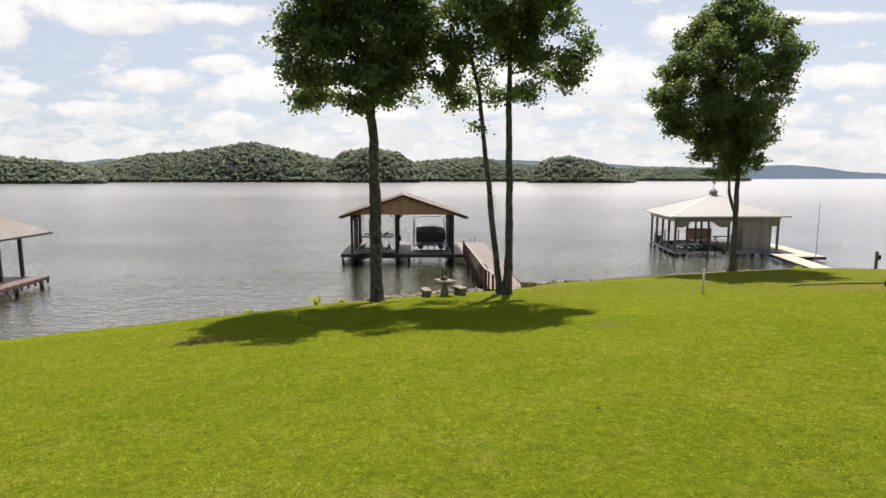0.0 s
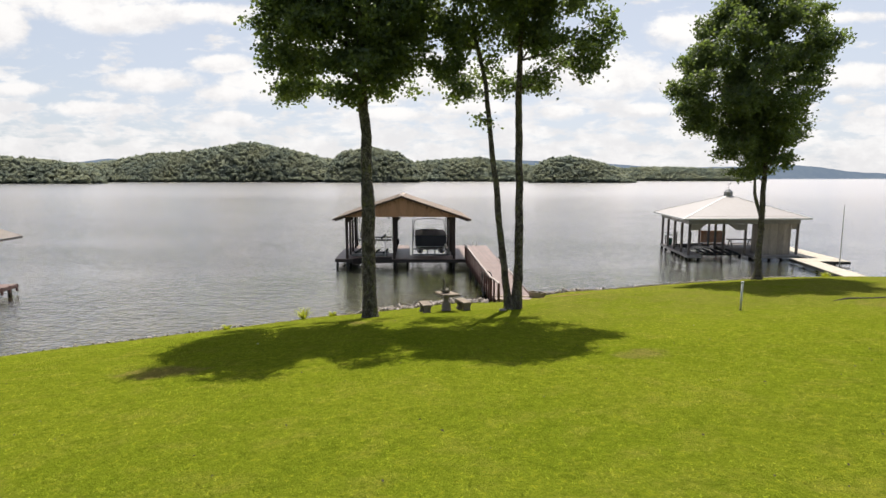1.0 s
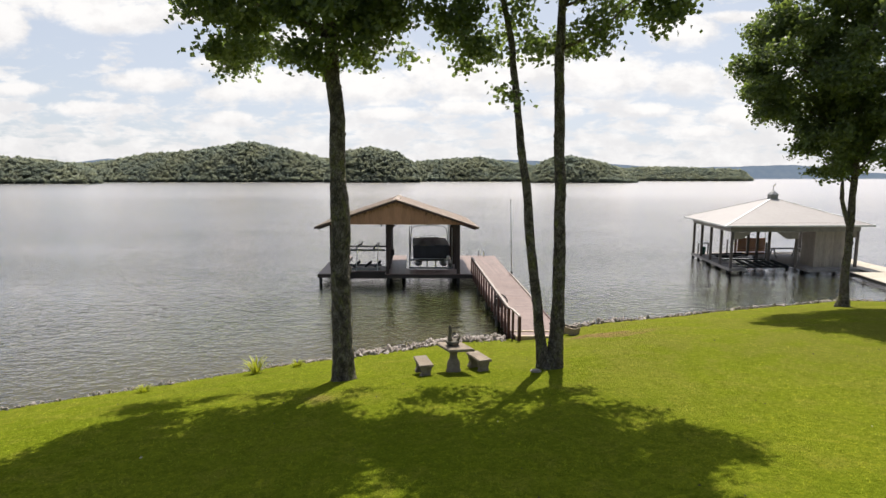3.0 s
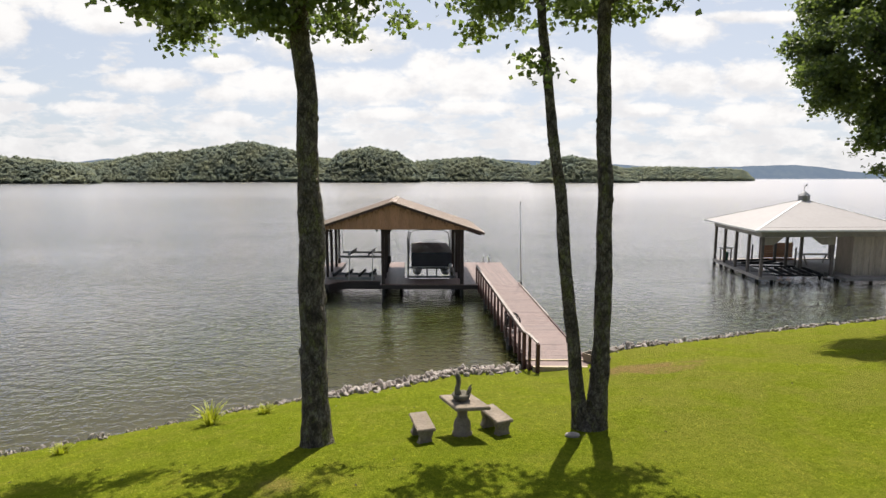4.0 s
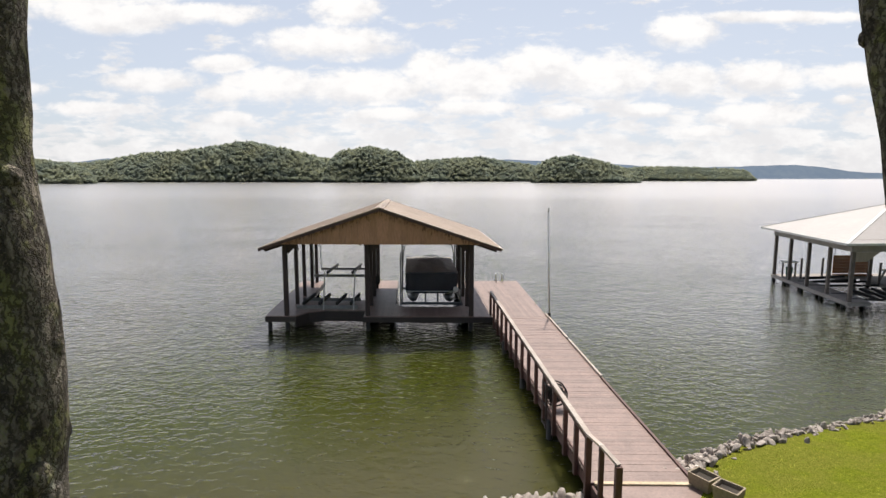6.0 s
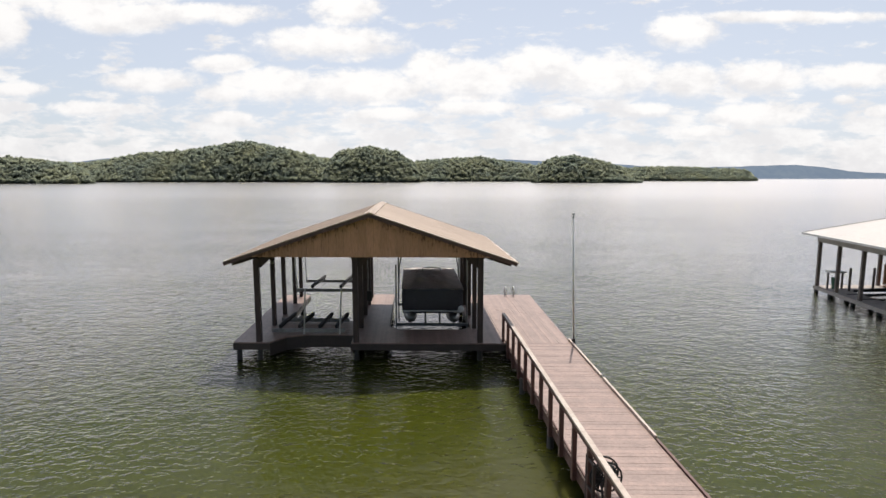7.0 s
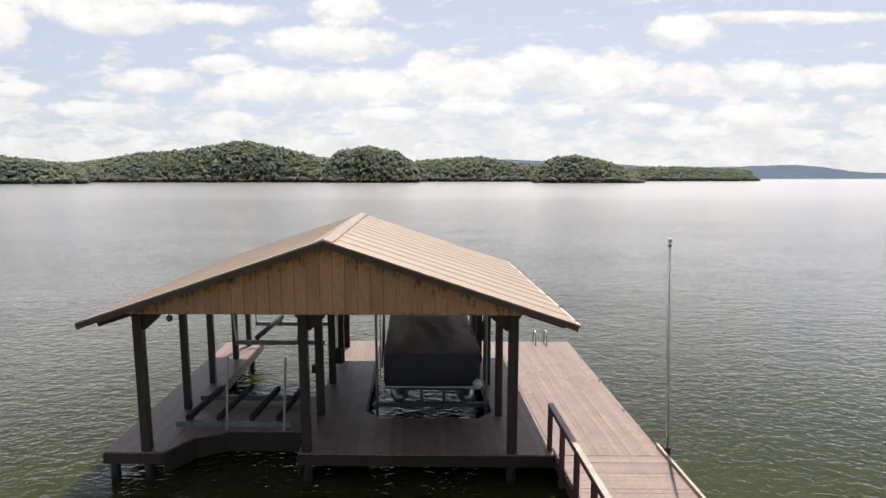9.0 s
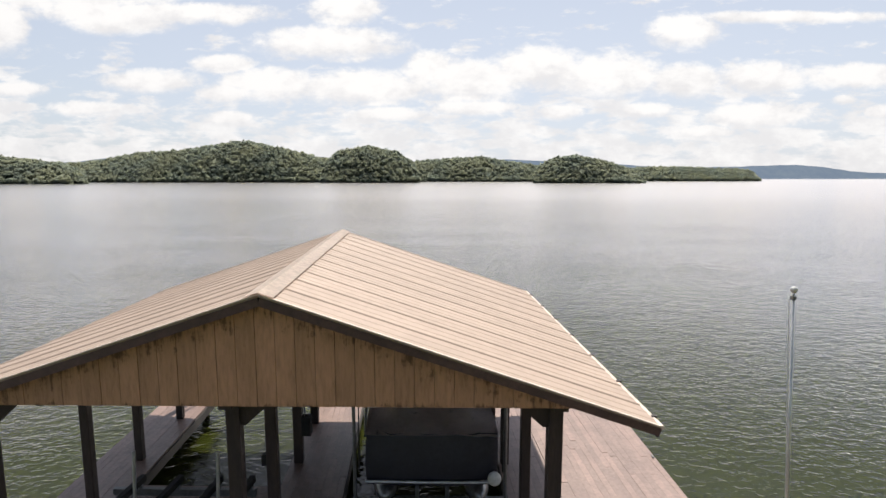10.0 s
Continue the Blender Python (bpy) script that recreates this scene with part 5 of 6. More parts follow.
def build_walkway():
    way = thing("gangway", dock_plan((3.0, -7.0, 0.0)), "red-brown plank walkway from the lawn to the boathouse", "walkway")
    end = -13.78
    for side in (walk_left, walk_right):
        s = 0.02 if side is walk_left else -0.02
        part("stringer", bar(fresh(), (side(0) + s, -0.02, 0.52), (side(end) + s, end, 0.52), 0.05, 0.24), RED_WOOD, way, warp=dock_plan)
    bed = part("deck_frame", prism(fresh(), [(walk_left(0) + 0.1, -0.1), (walk_right(0) - 0.1, -0.1), (walk_right(end) - 0.1, end + 0.1), (walk_left(end) + 0.1, end + 0.1)], 0.46, 0.64), FLOAT_BLACK, way, warp=dock_plan)
    boards_across(bed, end + 0.5, -0.01, lambda v: walk_left(v), lambda v: walk_right(v), seed=9)
    # pale edge board along the far side, in two lengths
    for a, b in ((0.4, -3.4), (-3.6, -7.4)):
        part("edge_board", bar(fresh(), (walk_right(a) + 0.02, a, 0.735), (walk_right(b) + 0.02, b, 0.735), 0.06, 0.10), RAIL_CAP, way, "edge board in a pale sunlit colour", warp=dock_plan)
    part("edge_board", bar(fresh(), (walk_right(-7.5) + 0.01, -7.5, 0.71), (walk_right(-13.2) + 0.01, -13.2, 0.71), 0.06, 0.09), RED_WOOD, way, warp=dock_plan)
    # step at the lawn
    part("step", box(fresh(), walk_left(end) + 0.08, walk_right(end) + 0.34, end - 0.08, end + 0.44, 0.60, 0.68, 0.01), DECK, way, warp=dock_plan)
    part("nosing", box(fresh(), walk_left(end) + 0.05, walk_right(end), end + 0.43, end + 0.53, 0.66, 0.715), PALE_WOOD, way, "pale timber nosing", warp=dock_plan)
    part("nosing", box(fresh(), walk_left(end) + 0.10, walk_right(end) + 0.38, end - 0.20, end - 0.08, 0.50, 0.69), PALE_WOOD, way, "pale timber nosing", warp=dock_plan)
    for v in (-3.0, -6.5, -10.0):
        for side in (walk_left, walk_right):
            x, y, _ = dock_plan((side(v), v, 0))
            part("pile", lathe(fresh(), x, y, [(0.09, -1.8), (0.09, 0.5)], 10), FLOAT_BLACK, way, smooth=True)
    # railing on the boathouse side
    rail = thing("handrail", dock_plan((1.7, -6.5, 0.7)), "red-brown timber railing with top rail in a pale sunlit colour", "railing")
    def top(v):
        return 1.78 + 0.008 * v
    stops = [0.25 - 0.985 * i for i in range(13)] + [-12.4]
    for v in stops:
        u = walk_left(v) - 0.06
        part("post", box(fresh(), u - 0.045, u + 0.045, v - 0.06, v + 0.06, 0.38, top(v) - 0.02, 0.008), RED_WOOD, rail, warp=dock_plan)
    a, b, c = (walk_left(0.25) - 0.06, 0.25, top(0.25)), (walk_left(-13.2) - 0.06, -13.2, top(-13.2)), (walk_left(-14.0) + 0.20, -14.12, 1.54)
    turn = (walk_left(-13.7) + 0.02, -13.72, 1.70)
    part("top_rail", bar(fresh(), a, b, 0.11, 0.045), RAIL_CAP, rail, "top rail in a pale sunlit colour", warp=dock_plan)
    part("side_rail", bar(fresh(), (a[0] - 0.03, a[1], a[2] - 0.07), (b[0] - 0.03, b[1], b[2] - 0.07), 0.035, 0.09), RED_WOOD, rail, warp=dock_plan)
    part("top_rail", bar(fresh(), b, turn, 0.09, 0.045), RAIL_CAP, rail, warp=dock_plan)
    part("top_rail", bar(fresh(), turn, c, 0.09, 0.045), RAIL_CAP, rail, warp=dock_plan)
    for p, wide in ((b, 0.06), (turn, 0.045), (c, 0.06)):
        part("post", box(fresh(), p[0] - wide, p[0] + wide, p[1] - wide, p[1] + wide, 0.30, p[2] - 0.02, 0.008), RED_WOOD, rail, warp=dock_plan)
    part("lower_rail", bar(fresh(), (walk_left(0) - 0.02, 0.1, 0.80), (walk_left(end) - 0.02, -13.0, 0.80), 0.03, 0.06), RED_WOOD, rail, warp=dock_plan)


def build_hose_reel():
    c = dock_plan((1.98, -9.75, 1.12))
    reel = thing("hose_reel", (c.x, c.y, 0.70), "black garden hose reel on the walkway railing", "hose reel")
    for dx in (-0.06, 0.16):
        ring = [c + Vector((math.cos(a) * 0.30, dx, math.sin(a) * 0.30)) for a in np.linspace(0, 2 * math.pi, 25)]
        part("rim", tube(fresh(), ring, 0.020, 6, closed=False), BUNK, reel)
        for k in range(4):
            a = k * math.pi / 4
            d = Vector((math.cos(a), 0, math.sin(a))) * 0.29
            part("spoke", tube(fresh(), [c + Vector((0, dx, 0)) - d, c + Vector((0, dx, 0)) + d], 0.014, 5), BUNK, reel)
    coil = [c + Vector((math.cos(i * 0.5) * (0.10 + 0.0005 * i), -0.03 + 0.16 * (i % 40) / 40, math.sin(i * 0.5) * (0.10 + 0.0005 * i))) for i in range(260)]
    part("hose", tube(fresh(), coil, 0.022, 6), RUBBER, reel)
    part("stand", bar(bar(fresh(), (c.x - 0.08, c.y - 0.2, 0.70), (c.x - 0.08, c.y, c.z), 0.04), (c.x - 0.08, c.y + 0.2, 0.70), (c.x - 0.08, c.y, c.z), 0.04), DARK_WOOD, reel)
    rack = thing("dip_net_rack", dock_plan((1.70, -9.75, 0.6)), "dark timber rack hung outside the walkway railing", "rack")
    for v in (-9.55, -9.95):
        part("upright", bar(fresh(), (1.70, v, 0.25), (1.70, v, 1.45), 0.05), DARK_WOOD, rack, warp=dock_plan)
    for z in (0.30, 0.85, 1.4):
        part("rung", bar(fresh(), (1.70, -9.98, z), (1.70, -9.52, z), 0.04), DARK_WOOD, rack, warp=dock_plan)


def build_flagpole():
    a, b = Vector((4.26, 0.45, 0.66)), Vector((4.15, 0.65, 5.42))
    pole = thing("flagpole", a, "slender bare white flagpole at the dock edge", "flagpole")
    part("shaft", tube(fresh(), [a, a.lerp(b, 0.5), b], [0.032, 0.027, 0.018], 8), ALU, pole, smooth=True)
    bm = fresh()
    bmesh.ops.create_uvsphere(bm, u_segments=10, v_segments=8, radius=0.05, matrix=Matrix.Translation(b + Vector((0, 0, 0.04))))
    part("finial", bm, WHITE, pole, "white ball finial", smooth=True)
    part("truck", tube(fresh(), [b - Vector((0, 0, 0.10)), b - Vector((0, 0, 0.05))], 0.04, 8), STEEL_DULL, pole)
    part("socket", box(fresh(), a.x - 0.08, a.x + 0.05, a.y - 0.06, a.y + 0.06, 0.50, 0.86, 0.01), TRIM_DARK, pole)
    part("halyard", tube(fresh(), [a + Vector((-0.05, -0.03, 0.5)), b + Vector((-0.06, 0, -0.08))], 0.005, 5), WHITE, pole)


def build_ladder():
    ladder = thing("swim_ladder", dock_plan((3.3, 8.5, 0.7)), "chrome swim ladder with two hooped handrails", "ladder")
    for u in (3.12, 3.52):
        part("handrail", tube(fresh(), [(u, 8.1, 0.70), (u, 8.12, 1.05), (u, 8.22, 1.17), (u, 8.42, 1.17), (u, 8.56, 1.05), (u, 8.6, 0.2), (u, 8.6, -0.7)], 0.022, 8), ALU, ladder, warp=dock_plan, smooth=True)
    for z in (0.3, 0.0, -0.3):
        part("rung", tube(fresh(), [(3.12, 8.6, z), (3.52, 8.6, z)], 0.02, 8), ALU, ladder, warp=dock_plan)


def build_planter(x, y, turn):
    z = 0.5
    p = thing("planter_box", (0, 0, 0), "empty weathered wooden planter box beside the walkway", "planter", "planter boxes")
    w, d, h, t = 0.235, 0.19, 0.28, 0.03
    for name, x0, x1, y0, y1 in (("side_board", -w, w, -d, -d + t), ("side_board", -w, w, d - t, d), ("end_board", -w, -w + t, -d + t, d - t), ("end_board", w - t, w, -d + t, d - t)):
        bm = box(fresh(), x0, x1, y0, y1, 0, h)
        for v in bm.verts:
            if v.co.z < 0.1:
                v.co.x *= 0.84
                v.co.y *= 0.84
        part(name, bm, PLANTER_WOOD, p)
    part("soil", box(fresh(), -w + 0.05, w - 0.05, -d + 0.05, d - 0.05, 0.03, 0.20), EARTH, p, "dark dry soil")
    p.matrix_basis = pose(x, y, ground_at(x, y) + 0.02, 0, 0, turn)


build_walkway()
build_hose_reel()
build_flagpole()
build_ladder()
build_planter(4.72, -13.05, -58)
build_planter(4.90, -13.65, -50)


# ---- concrete table and benches ----
def build_table():
    x, y = 0.07, -20.75
    z = ground_at(x, y) - 0.02
    t = thing("garden_table", (x, y, z), "mossy concrete garden table on a turned pedestal", "table")
    foot = [(0.20, 0.0), (0.20, 0.06), (0.165, 0.09), (0.175, 0.20), (0.155, 0.30), (0.105, 0.38), (0.095, 0.46), (0.115, 0.56), (0.15, 0.64)]
    part("pedestal", lathe(fresh(), x, y, [(r, z + h) for r, h in foot], 18), CONCRETE, t, smooth=True)
    bm = prism(fresh(), [(-0.46 + x, 0.29 + y), (-0.13 + x, -0.36 + y), (0.54 + x, -0.28 + y), (0.18 + x, 0.39 + y)], z + 0.64, z + 0.71)
    bmesh.ops.bevel(bm, geom=bm.edges[:], offset=0.012, segments=2, affect="EDGES")
    part("tabletop", bm, CONCRETE, t)
    px, py, pz = x - 0.02, y + 0.05, z + 0.712
    orn = thing("stone_planter", (px, py, pz), "dark mossy stone planter with an upright neck on the table", "planter")
    part("bowl", lathe(fresh(), px, py, [(0.12, pz), (0.16, pz + 0.04), (0.19, pz + 0.11), (0.165, pz + 0.14), (0.12, pz + 0.12)], 14), MOSS_DARK, orn, smooth=True)
    neck = [(px - 0.05, py, pz + 0.07), (px - 0.08, py, pz + 0.22), (px - 0.05, py, pz + 0.36), (px - 0.065, py, pz + 0.47), (px - 0.065, py - 0.04, pz + 0.55)]
    part("neck", tube(fresh(), neck, [0.075, 0.052, 0.045, 0.056, 0.024], 12, 0.1), MOSS_DARK, orn, smooth=True)
    for q in (-1, 1):
        part("leaf", tube(fresh(), [(px + 0.11, py + 0.04 * q, pz + 0.10), (px + 0.17, py + 0.08 * q, pz + 0.21), (px + 0.20, py + 0.09 * q, pz + 0.28)], [0.032, 0.026, 0.008], 6), MOSS_DARK, orn)


def build_bench(x, y, turn, label):
    z = ground_at(x, y) - 0.02
    b = thing("garden_bench", (0, 0, 0), label, "bench", "benches by the garden table")
    bm = box(fresh(), -0.20, 0.20, -0.45, 0.45, 0.37, 0.44)
    bmesh.ops.bevel(bm, geom=bm.edges[:], offset=0.014, segments=2, affect="EDGES")
    part("seat", bm, CONCRETE, b)
    half = [(0.18, 0.0), (0.18, 0.06), (0.13, 0.12), (0.115, 0.20), (0.16, 0.29), (0.17, 0.37)]
    for v in (-0.30, 0.30):
        bm = prism(fresh(), half + [(-q, h) for q, h in half[::-1]], v - 0.08, v + 0.08)
        for q in bm.verts:
            q.co = Vector((q.co.x, q.co.z, q.co.y))
        bmesh.ops.bevel(bm, geom=bm.edges[:], offset=0.008, segments=1, affect="EDGES")
        part("leg", bm, CONCRETE, b)
    b.matrix_basis = pose(x, y, z, 0, 0, turn) @ Matrix.Scale(0.9, 4)


build_table()
build_bench(-0.72, -20.80, 15, "mossy concrete bench with scrolled legs beside the garden table")
build_bench(0.74, -20.55, 24, "weathered concrete bench with scrolled legs near the trees")


# ---- small things on the lawn ----
def build_stake():
    x, y = 10.2, -22.7
    z = ground_at(x, y)
    s = thing("marker_stake", (x, y, z), "thin white plastic pipe stake standing in the lawn", "stake")
    part("pipe", tube(fresh(), [(x, y, z - 0.1), (x + 0.01, y, z + 0.94)], 0.035, 10), WHITE, s, smooth=True)
    part("cap", tube(fresh(), [(x + 0.01, y, z + 0.94), (x + 0.01, y, z + 1.0)], 0.048, 10), WHITE, s, smooth=True)


def build_tuft(x, y, size, seed):
    rng = random.Random(seed)
    z = ground_at(x, y)
    bm = fresh()
    for i in range(90):
        a, h, out = rng.uniform(0, 6.28), rng.uniform(0.40, 0.80) * size, rng.uniform(0.15, 0.95) * size
        d, s = Vector((math.cos(a), math.sin(a), 0)), Vector((-math.sin(a), math.cos(a), 0)) * 0.014
        b = Vector((x, y, z)) + d * rng.uniform(0, 0.12)
        m, t = b + d * out * 0.45 + Vector((0, 0, h * 0.75)), b + d * out + Vector((0, 0, h))
        v = [bm.verts.new(p) for p in (b - s, b + s, m + s, m - s, t)]
        bm.faces.new(v[:4])
        bm.faces.new((v[3], v[2], v[4]))
    tuft = thing("grass_clump", (x, y, z), "yellow-green clump of tall grass on the rocky bank", "plant", "clumps on the bank")
    part("foliage", bm, GRASS_TUFT, tuft)


def build_edging():
    e = thing("lawn_edging", (17.2, -20.9, 2.0), "dark earth edge cut into the lawn", "lawn edge")
    pts = [(14.6, -21.0), (15.3, -20.75), (16.2, -20.85), (17.2, -20.8), (18.3, -20.95), (19.6, -21.0), (24, -21.3)]
    q = [Vector((x, y, ground_at(x, y) - 0.01)) for x, y in pts]
    part("soil_strip", tube(fresh(), q, [0.02, 0.07, 0.06, 0.08, 0.07, 0.07, 0.07], 8, 0.3), EARTH, e)
    x, y = 17.9, -22.1
    z = ground_at(x, y)
    s = thing("stump", (x, y, z), "small cut grey stump in the lawn", "stump")
    part("wood", lathe(fresh(), x, y, [(0.10, z - 0.1), (0.09, z + 0.22), (0.07, z + 0.24)], 10), GREY_POST, s)
    x, y = 2.2, -20.95
    z = ground_at(x, y)
    st = thing("flat_stone", (x, y, z), "pale flat stone at the foot of a tree", "stone")
    bm = fresh()
    bmesh.ops.create_icosphere(bm, subdivisions=2, radius=1.0, matrix=Matrix.LocRotScale((x, y, z + 0.03), None, (0.15, 0.08, 0.06)))
    part("stone", bm, ROCK, st)


build_stake()
build_tuft(-6.05, -18.15, 0.62, 5)
build_tuft(-5.0, -17.3, 0.28, 6)
build_tuft(-8.9, -19.4, 0.25, 7)
build_tuft(24.3, -6.8, 0.6, 8)
build_edging()


# ---- the neighbour's dock with a white hip roof ----
def far_plan(p):
    return Vector((20.55 + 1.055 * p[0] + 0.115 * p[1], 4.55 + 0.02 * p[0] + 0.89 * p[1], p[2] - 0.2))


def build_neighbour():
    z = 0.58
    dock = thing("boat_dock", far_plan((4.5, 4.5, 0)), "grey-brown plank dock with pale sunlit walkway", "dock")
    part("deck", prism(fresh(), [(0, 0), (1.15, 0), (1.15, 7.6), (4.7, 7.6), (4.7, 2.2), (5.2, 2.2), (5.2, -0.5), (9.2, -0.5), (9.2, 9.6), (0, 9.6)], z - 0.06, z), GREY_DECK, dock, warp=far_plan)
    for a, b in (((0, 0), (0, 9.6)), ((0, 0), (1.15, 0)), ((5.2, -0.5), (9.2, -0.5)), ((5.2, -0.5), (5.2, 2.2)), ((1.15, 0), (1.15, 7.6)), ((4.7, 2.2), (5.2, 2.2)), ((4.7, 2.2), (4.7, 7.6))):
        part("fascia", bar(fresh(), (*a, z - 0.10), (*b, z - 0.10), 0.06, 0.20), FASCIA, dock, warp=far_plan)
    for u in (0.1, 1.05, 5.3, 8.8):
        for v in (0.6, 3.0, 5.4, 7.8, 9.4):
            q = far_plan((u, v, 0))
            part("pile", lathe(fresh(), q.x, q.y, [(0.12, -1.5), (0.12, z - 0.3)], 8), FLOAT_BLACK, dock)
    # walkway to the shore and its side finger
    k = 44
    me = unit_board("board", PALE_DECK)
    low = z - 0.19
    a, b = Vector((28.97, 3.0, low)), Vector((26.9, -7.6, low))
    turn = -math.degrees(math.atan2(a.x - b.x, a.y - b.y))
    places = []
    for i in range(k):
        p = a.lerp(b, (i + 0.5) / k)
        places.append((p.x, p.y, low, turn, (1.5, (b - a).length / k - 0.01, 0.05)))
    c, d = Vector((31.9, 12.0, low - 0.006)), Vector((30.6, 1.2, low - 0.006))
    for i in range(40):
        p = c.lerp(d, (i + 0.5) / 40)
        places.append((p.x, p.y, low - 0.006, -3.5, (2.4, 0.265, 0.05)))
    pieces("board", me, dock, places)
    for p, q, s in ((a, b, 0.7), (a, b, -0.7), (c, d, 1.15), (c, d, -1.15)):
        side = Vector((p - q).cross(Vector((0, 0, 1)))).normalized() * s - Vector((0, 0, 0.15))
        part("stringer", bar(fresh(), p + side, q + side, 0.06, 0.18), FLOAT_BLACK, dock)
    part("stringer", bar(fresh(), d + Vector((-1.2, 0, -0.15)), d + Vector((1.2, 0, -0.15)), 0.06, 0.2), FLOAT_BLACK, dock)
    for p in (b.lerp(a, 0.35), b.lerp(a, 0.7), d, d.lerp(c, 0.4)):
        part("pile", lathe(fresh(), p.x, p.y, [(0.10, -1.5), (0.10, low - 0.06)], 8), FLOAT_BLACK, dock)

    house = thing("boathouse", far_plan((4.5, 4.8, z)), "open boathouse with white hip roof and beige storage shed", "boathouse")
    top = 3.55
    spots = [(0.1, v) for v in (0.1, 2.4, 4.8, 7.2, 9.4)] + [(3.6, 9.4), (3.75, 7.0), (3.7, 4.9), (3.6, 2.4), (4.8, 0.6), (9.0, 0.5), (9.0, 5.0), (9.0, 9.4), (8.6, 2.8)]
    for u, v in spots:
        part("post", box(fresh(), u - 0.09, u + 0.09, v - 0.09, v + 0.09, z, top + 0.1, 0.01), GREY_POST, house, warp=far_plan)
    for a, b in (((0, 0), (0, 9.5)), ((0, 9.5), (9.1, 9.5)), ((9.1, 0.4), (9.1, 9.5)), ((0, 0), (9.1, 0.4))):
        part("fascia_beam", bar(fresh(), (*a, top - 0.02), (*b, top - 0.02), 0.08, 0.62), FASCIA, house, warp=far_plan)
    for u0, u1 in ((0.05, 1.4), (3.2, 4.75)):
        lo, hi = (u0, u1) if u0 < 1 else (u1, u0)
        bm = fresh()
        outline = [(lo, top - 0.35), (lo, top - 0.85), (lo + (hi - lo) * 0.55, top - 0.85), (hi, top - 0.35)]
        f = [bm.verts.new((u, 0.02 + 0.04 * u, q)) for u, q in outline]
        g = [bm.verts.new((u, 0.10 + 0.04 * u, q)) for u, q in outline]
        bm.faces.new(f)
        bm.faces.new(g[::-1])
        for i in range(4):
            bm.faces.new((f[i], g[i], g[(i + 1) % 4], f[(i + 1) % 4]))
        part("corner_panel", bm, SHED_SIDE, house, warp=far_plan)
    # shed walls of upright boards
    for i in range(13):
        u = 6.05 + i * 0.185
        part("wall_board", box(fresh(), u, u + 0.177, 0.46 + 0.012 * (i % 2), 0.52, z, top + 0.05), SHED_SIDE, house, warp=far_plan)
    part("shed_wall", box(fresh(), 6.05, 6.11, 0.54, 2.6, z, top), SHED_SIDE, house, warp=far_plan)
    part("shed_wall", box(fresh(), 8.39, 8.45, 0.54, 2.6, z, top), SHED_SIDE, house, warp=far_plan)
    part("shed_wall", box(fresh(), 6.11, 8.39, 2.54, 2.6, z, top), SHED_SIDE, house, warp=far_plan)
    part("wall_board", box(fresh(), 8.47, 9.0, 0.44, 0.5, 2.75, top), SHED_SIDE, house, warp=far_plan)
    # hip roof in four slopes of sheets
    e, ze, zp = 0.65, 3.72, 5.55
    c = Vector((4.55, 4.75, zp))
    cor = [Vector((-e, -e, ze)), Vector((9.1 + e, -e + 0.35, ze)), Vector((9.1 + e, 9.5 + e, ze)), Vector((-e, 9.5 + e, ze))]
    for i in range(4):
        a, b = cor[i], cor[(i + 1) % 4]
        k = 12
        bm = fresh()
        for j in range(k):
            p, q = a.lerp(b, j / k), a.lerp(b, (j + 1) / k)
            v = [bm.verts.new(w) for w in (p, q, c)]
            bm.faces.new(v)
        bmesh.ops.remove_doubles(bm, verts=bm.verts[:], dist=1e-4)
        bmesh.ops.solidify(bm, geom=bm.faces[:], thickness=0.05)
        part("roof_slope", bm, ROOF_WHITE, house, "white metal roof slope", warp=far_plan)
        part("hip_cap", bar(fresh(), a + Vector((0, 0, 0.004)), c + Vector((0, 0, 0.0)), 0.16, 0.02), WHITE, house, warp=far_plan)
        part("eave_trim", bar(fresh(), a - Vector((0, 0, 0.05)), b - Vector((0, 0, 0.05)), 0.06, 0.12), WHITE, house, warp=far_plan)
    part("ceiling_boards", prism(fresh(), [(-0.2, -0.2), (9.2, 0.1), (9.2, 9.6), (-0.2, 9.6)], 3.84, 3.88), FASCIA, house, warp=far_plan)
    w = far_plan(c)
    part("cupola", lathe(fresh(), w.x, w.y, [(0.38, w.z - 0.3), (0.38, w.z + 0.22), (0.42, w.z + 0.24), (0.22, w.z + 0.44), (0.04, w.z + 0.58)], 8), STEEL_DULL, house, "grey metal cupola")
    vane = bar(fresh(), w + Vector((0, 0, 0.6)), w + Vector((0, 0, 1.0)), 0.025)
    bar(vane, w + Vector((-0.18, 0, 0.93)), w + Vector((0.18, 0, 0.93)), 0.02)
    bar(vane, w + Vector((0.10, 0, 0.95)), w + Vector((0.16, 0, 1.08)), 0.05)
    part("weather_vane", vane, BUNK, house, "dark weather vane")

    swing = thing("porch_swing", far_plan((3.2, 9.0, 1.1)), "reddish cedar swing bench hung under the roof", "swing")
    for i in range(6):
        part("slat", box(fresh(), 3.6, 5.9, 8.9, 8.96, 0.72 + i * 0.20, 0.91 + i * 0.20), ORANGE_WOOD, swing, warp=far_plan)
    part("seat", box(fresh(), 3.6, 5.9, 8.4, 8.9, 0.60, 0.68), ORANGE_WOOD, swing, warp=far_plan)
    for u in (3.65, 5.85):
        part("chain", tube(fresh(), [(u, 8.9, 1.9), (u, 8.9, 3.6)], 0.02, 5), STEEL_DULL, swing, warp=far_plan)
    lift = thing("boat_lift", far_plan((2.5, 2.5, z)), "dark empty boat lift bunks in the neighbouring slip", "boat lift", "boat lifts in the slip")
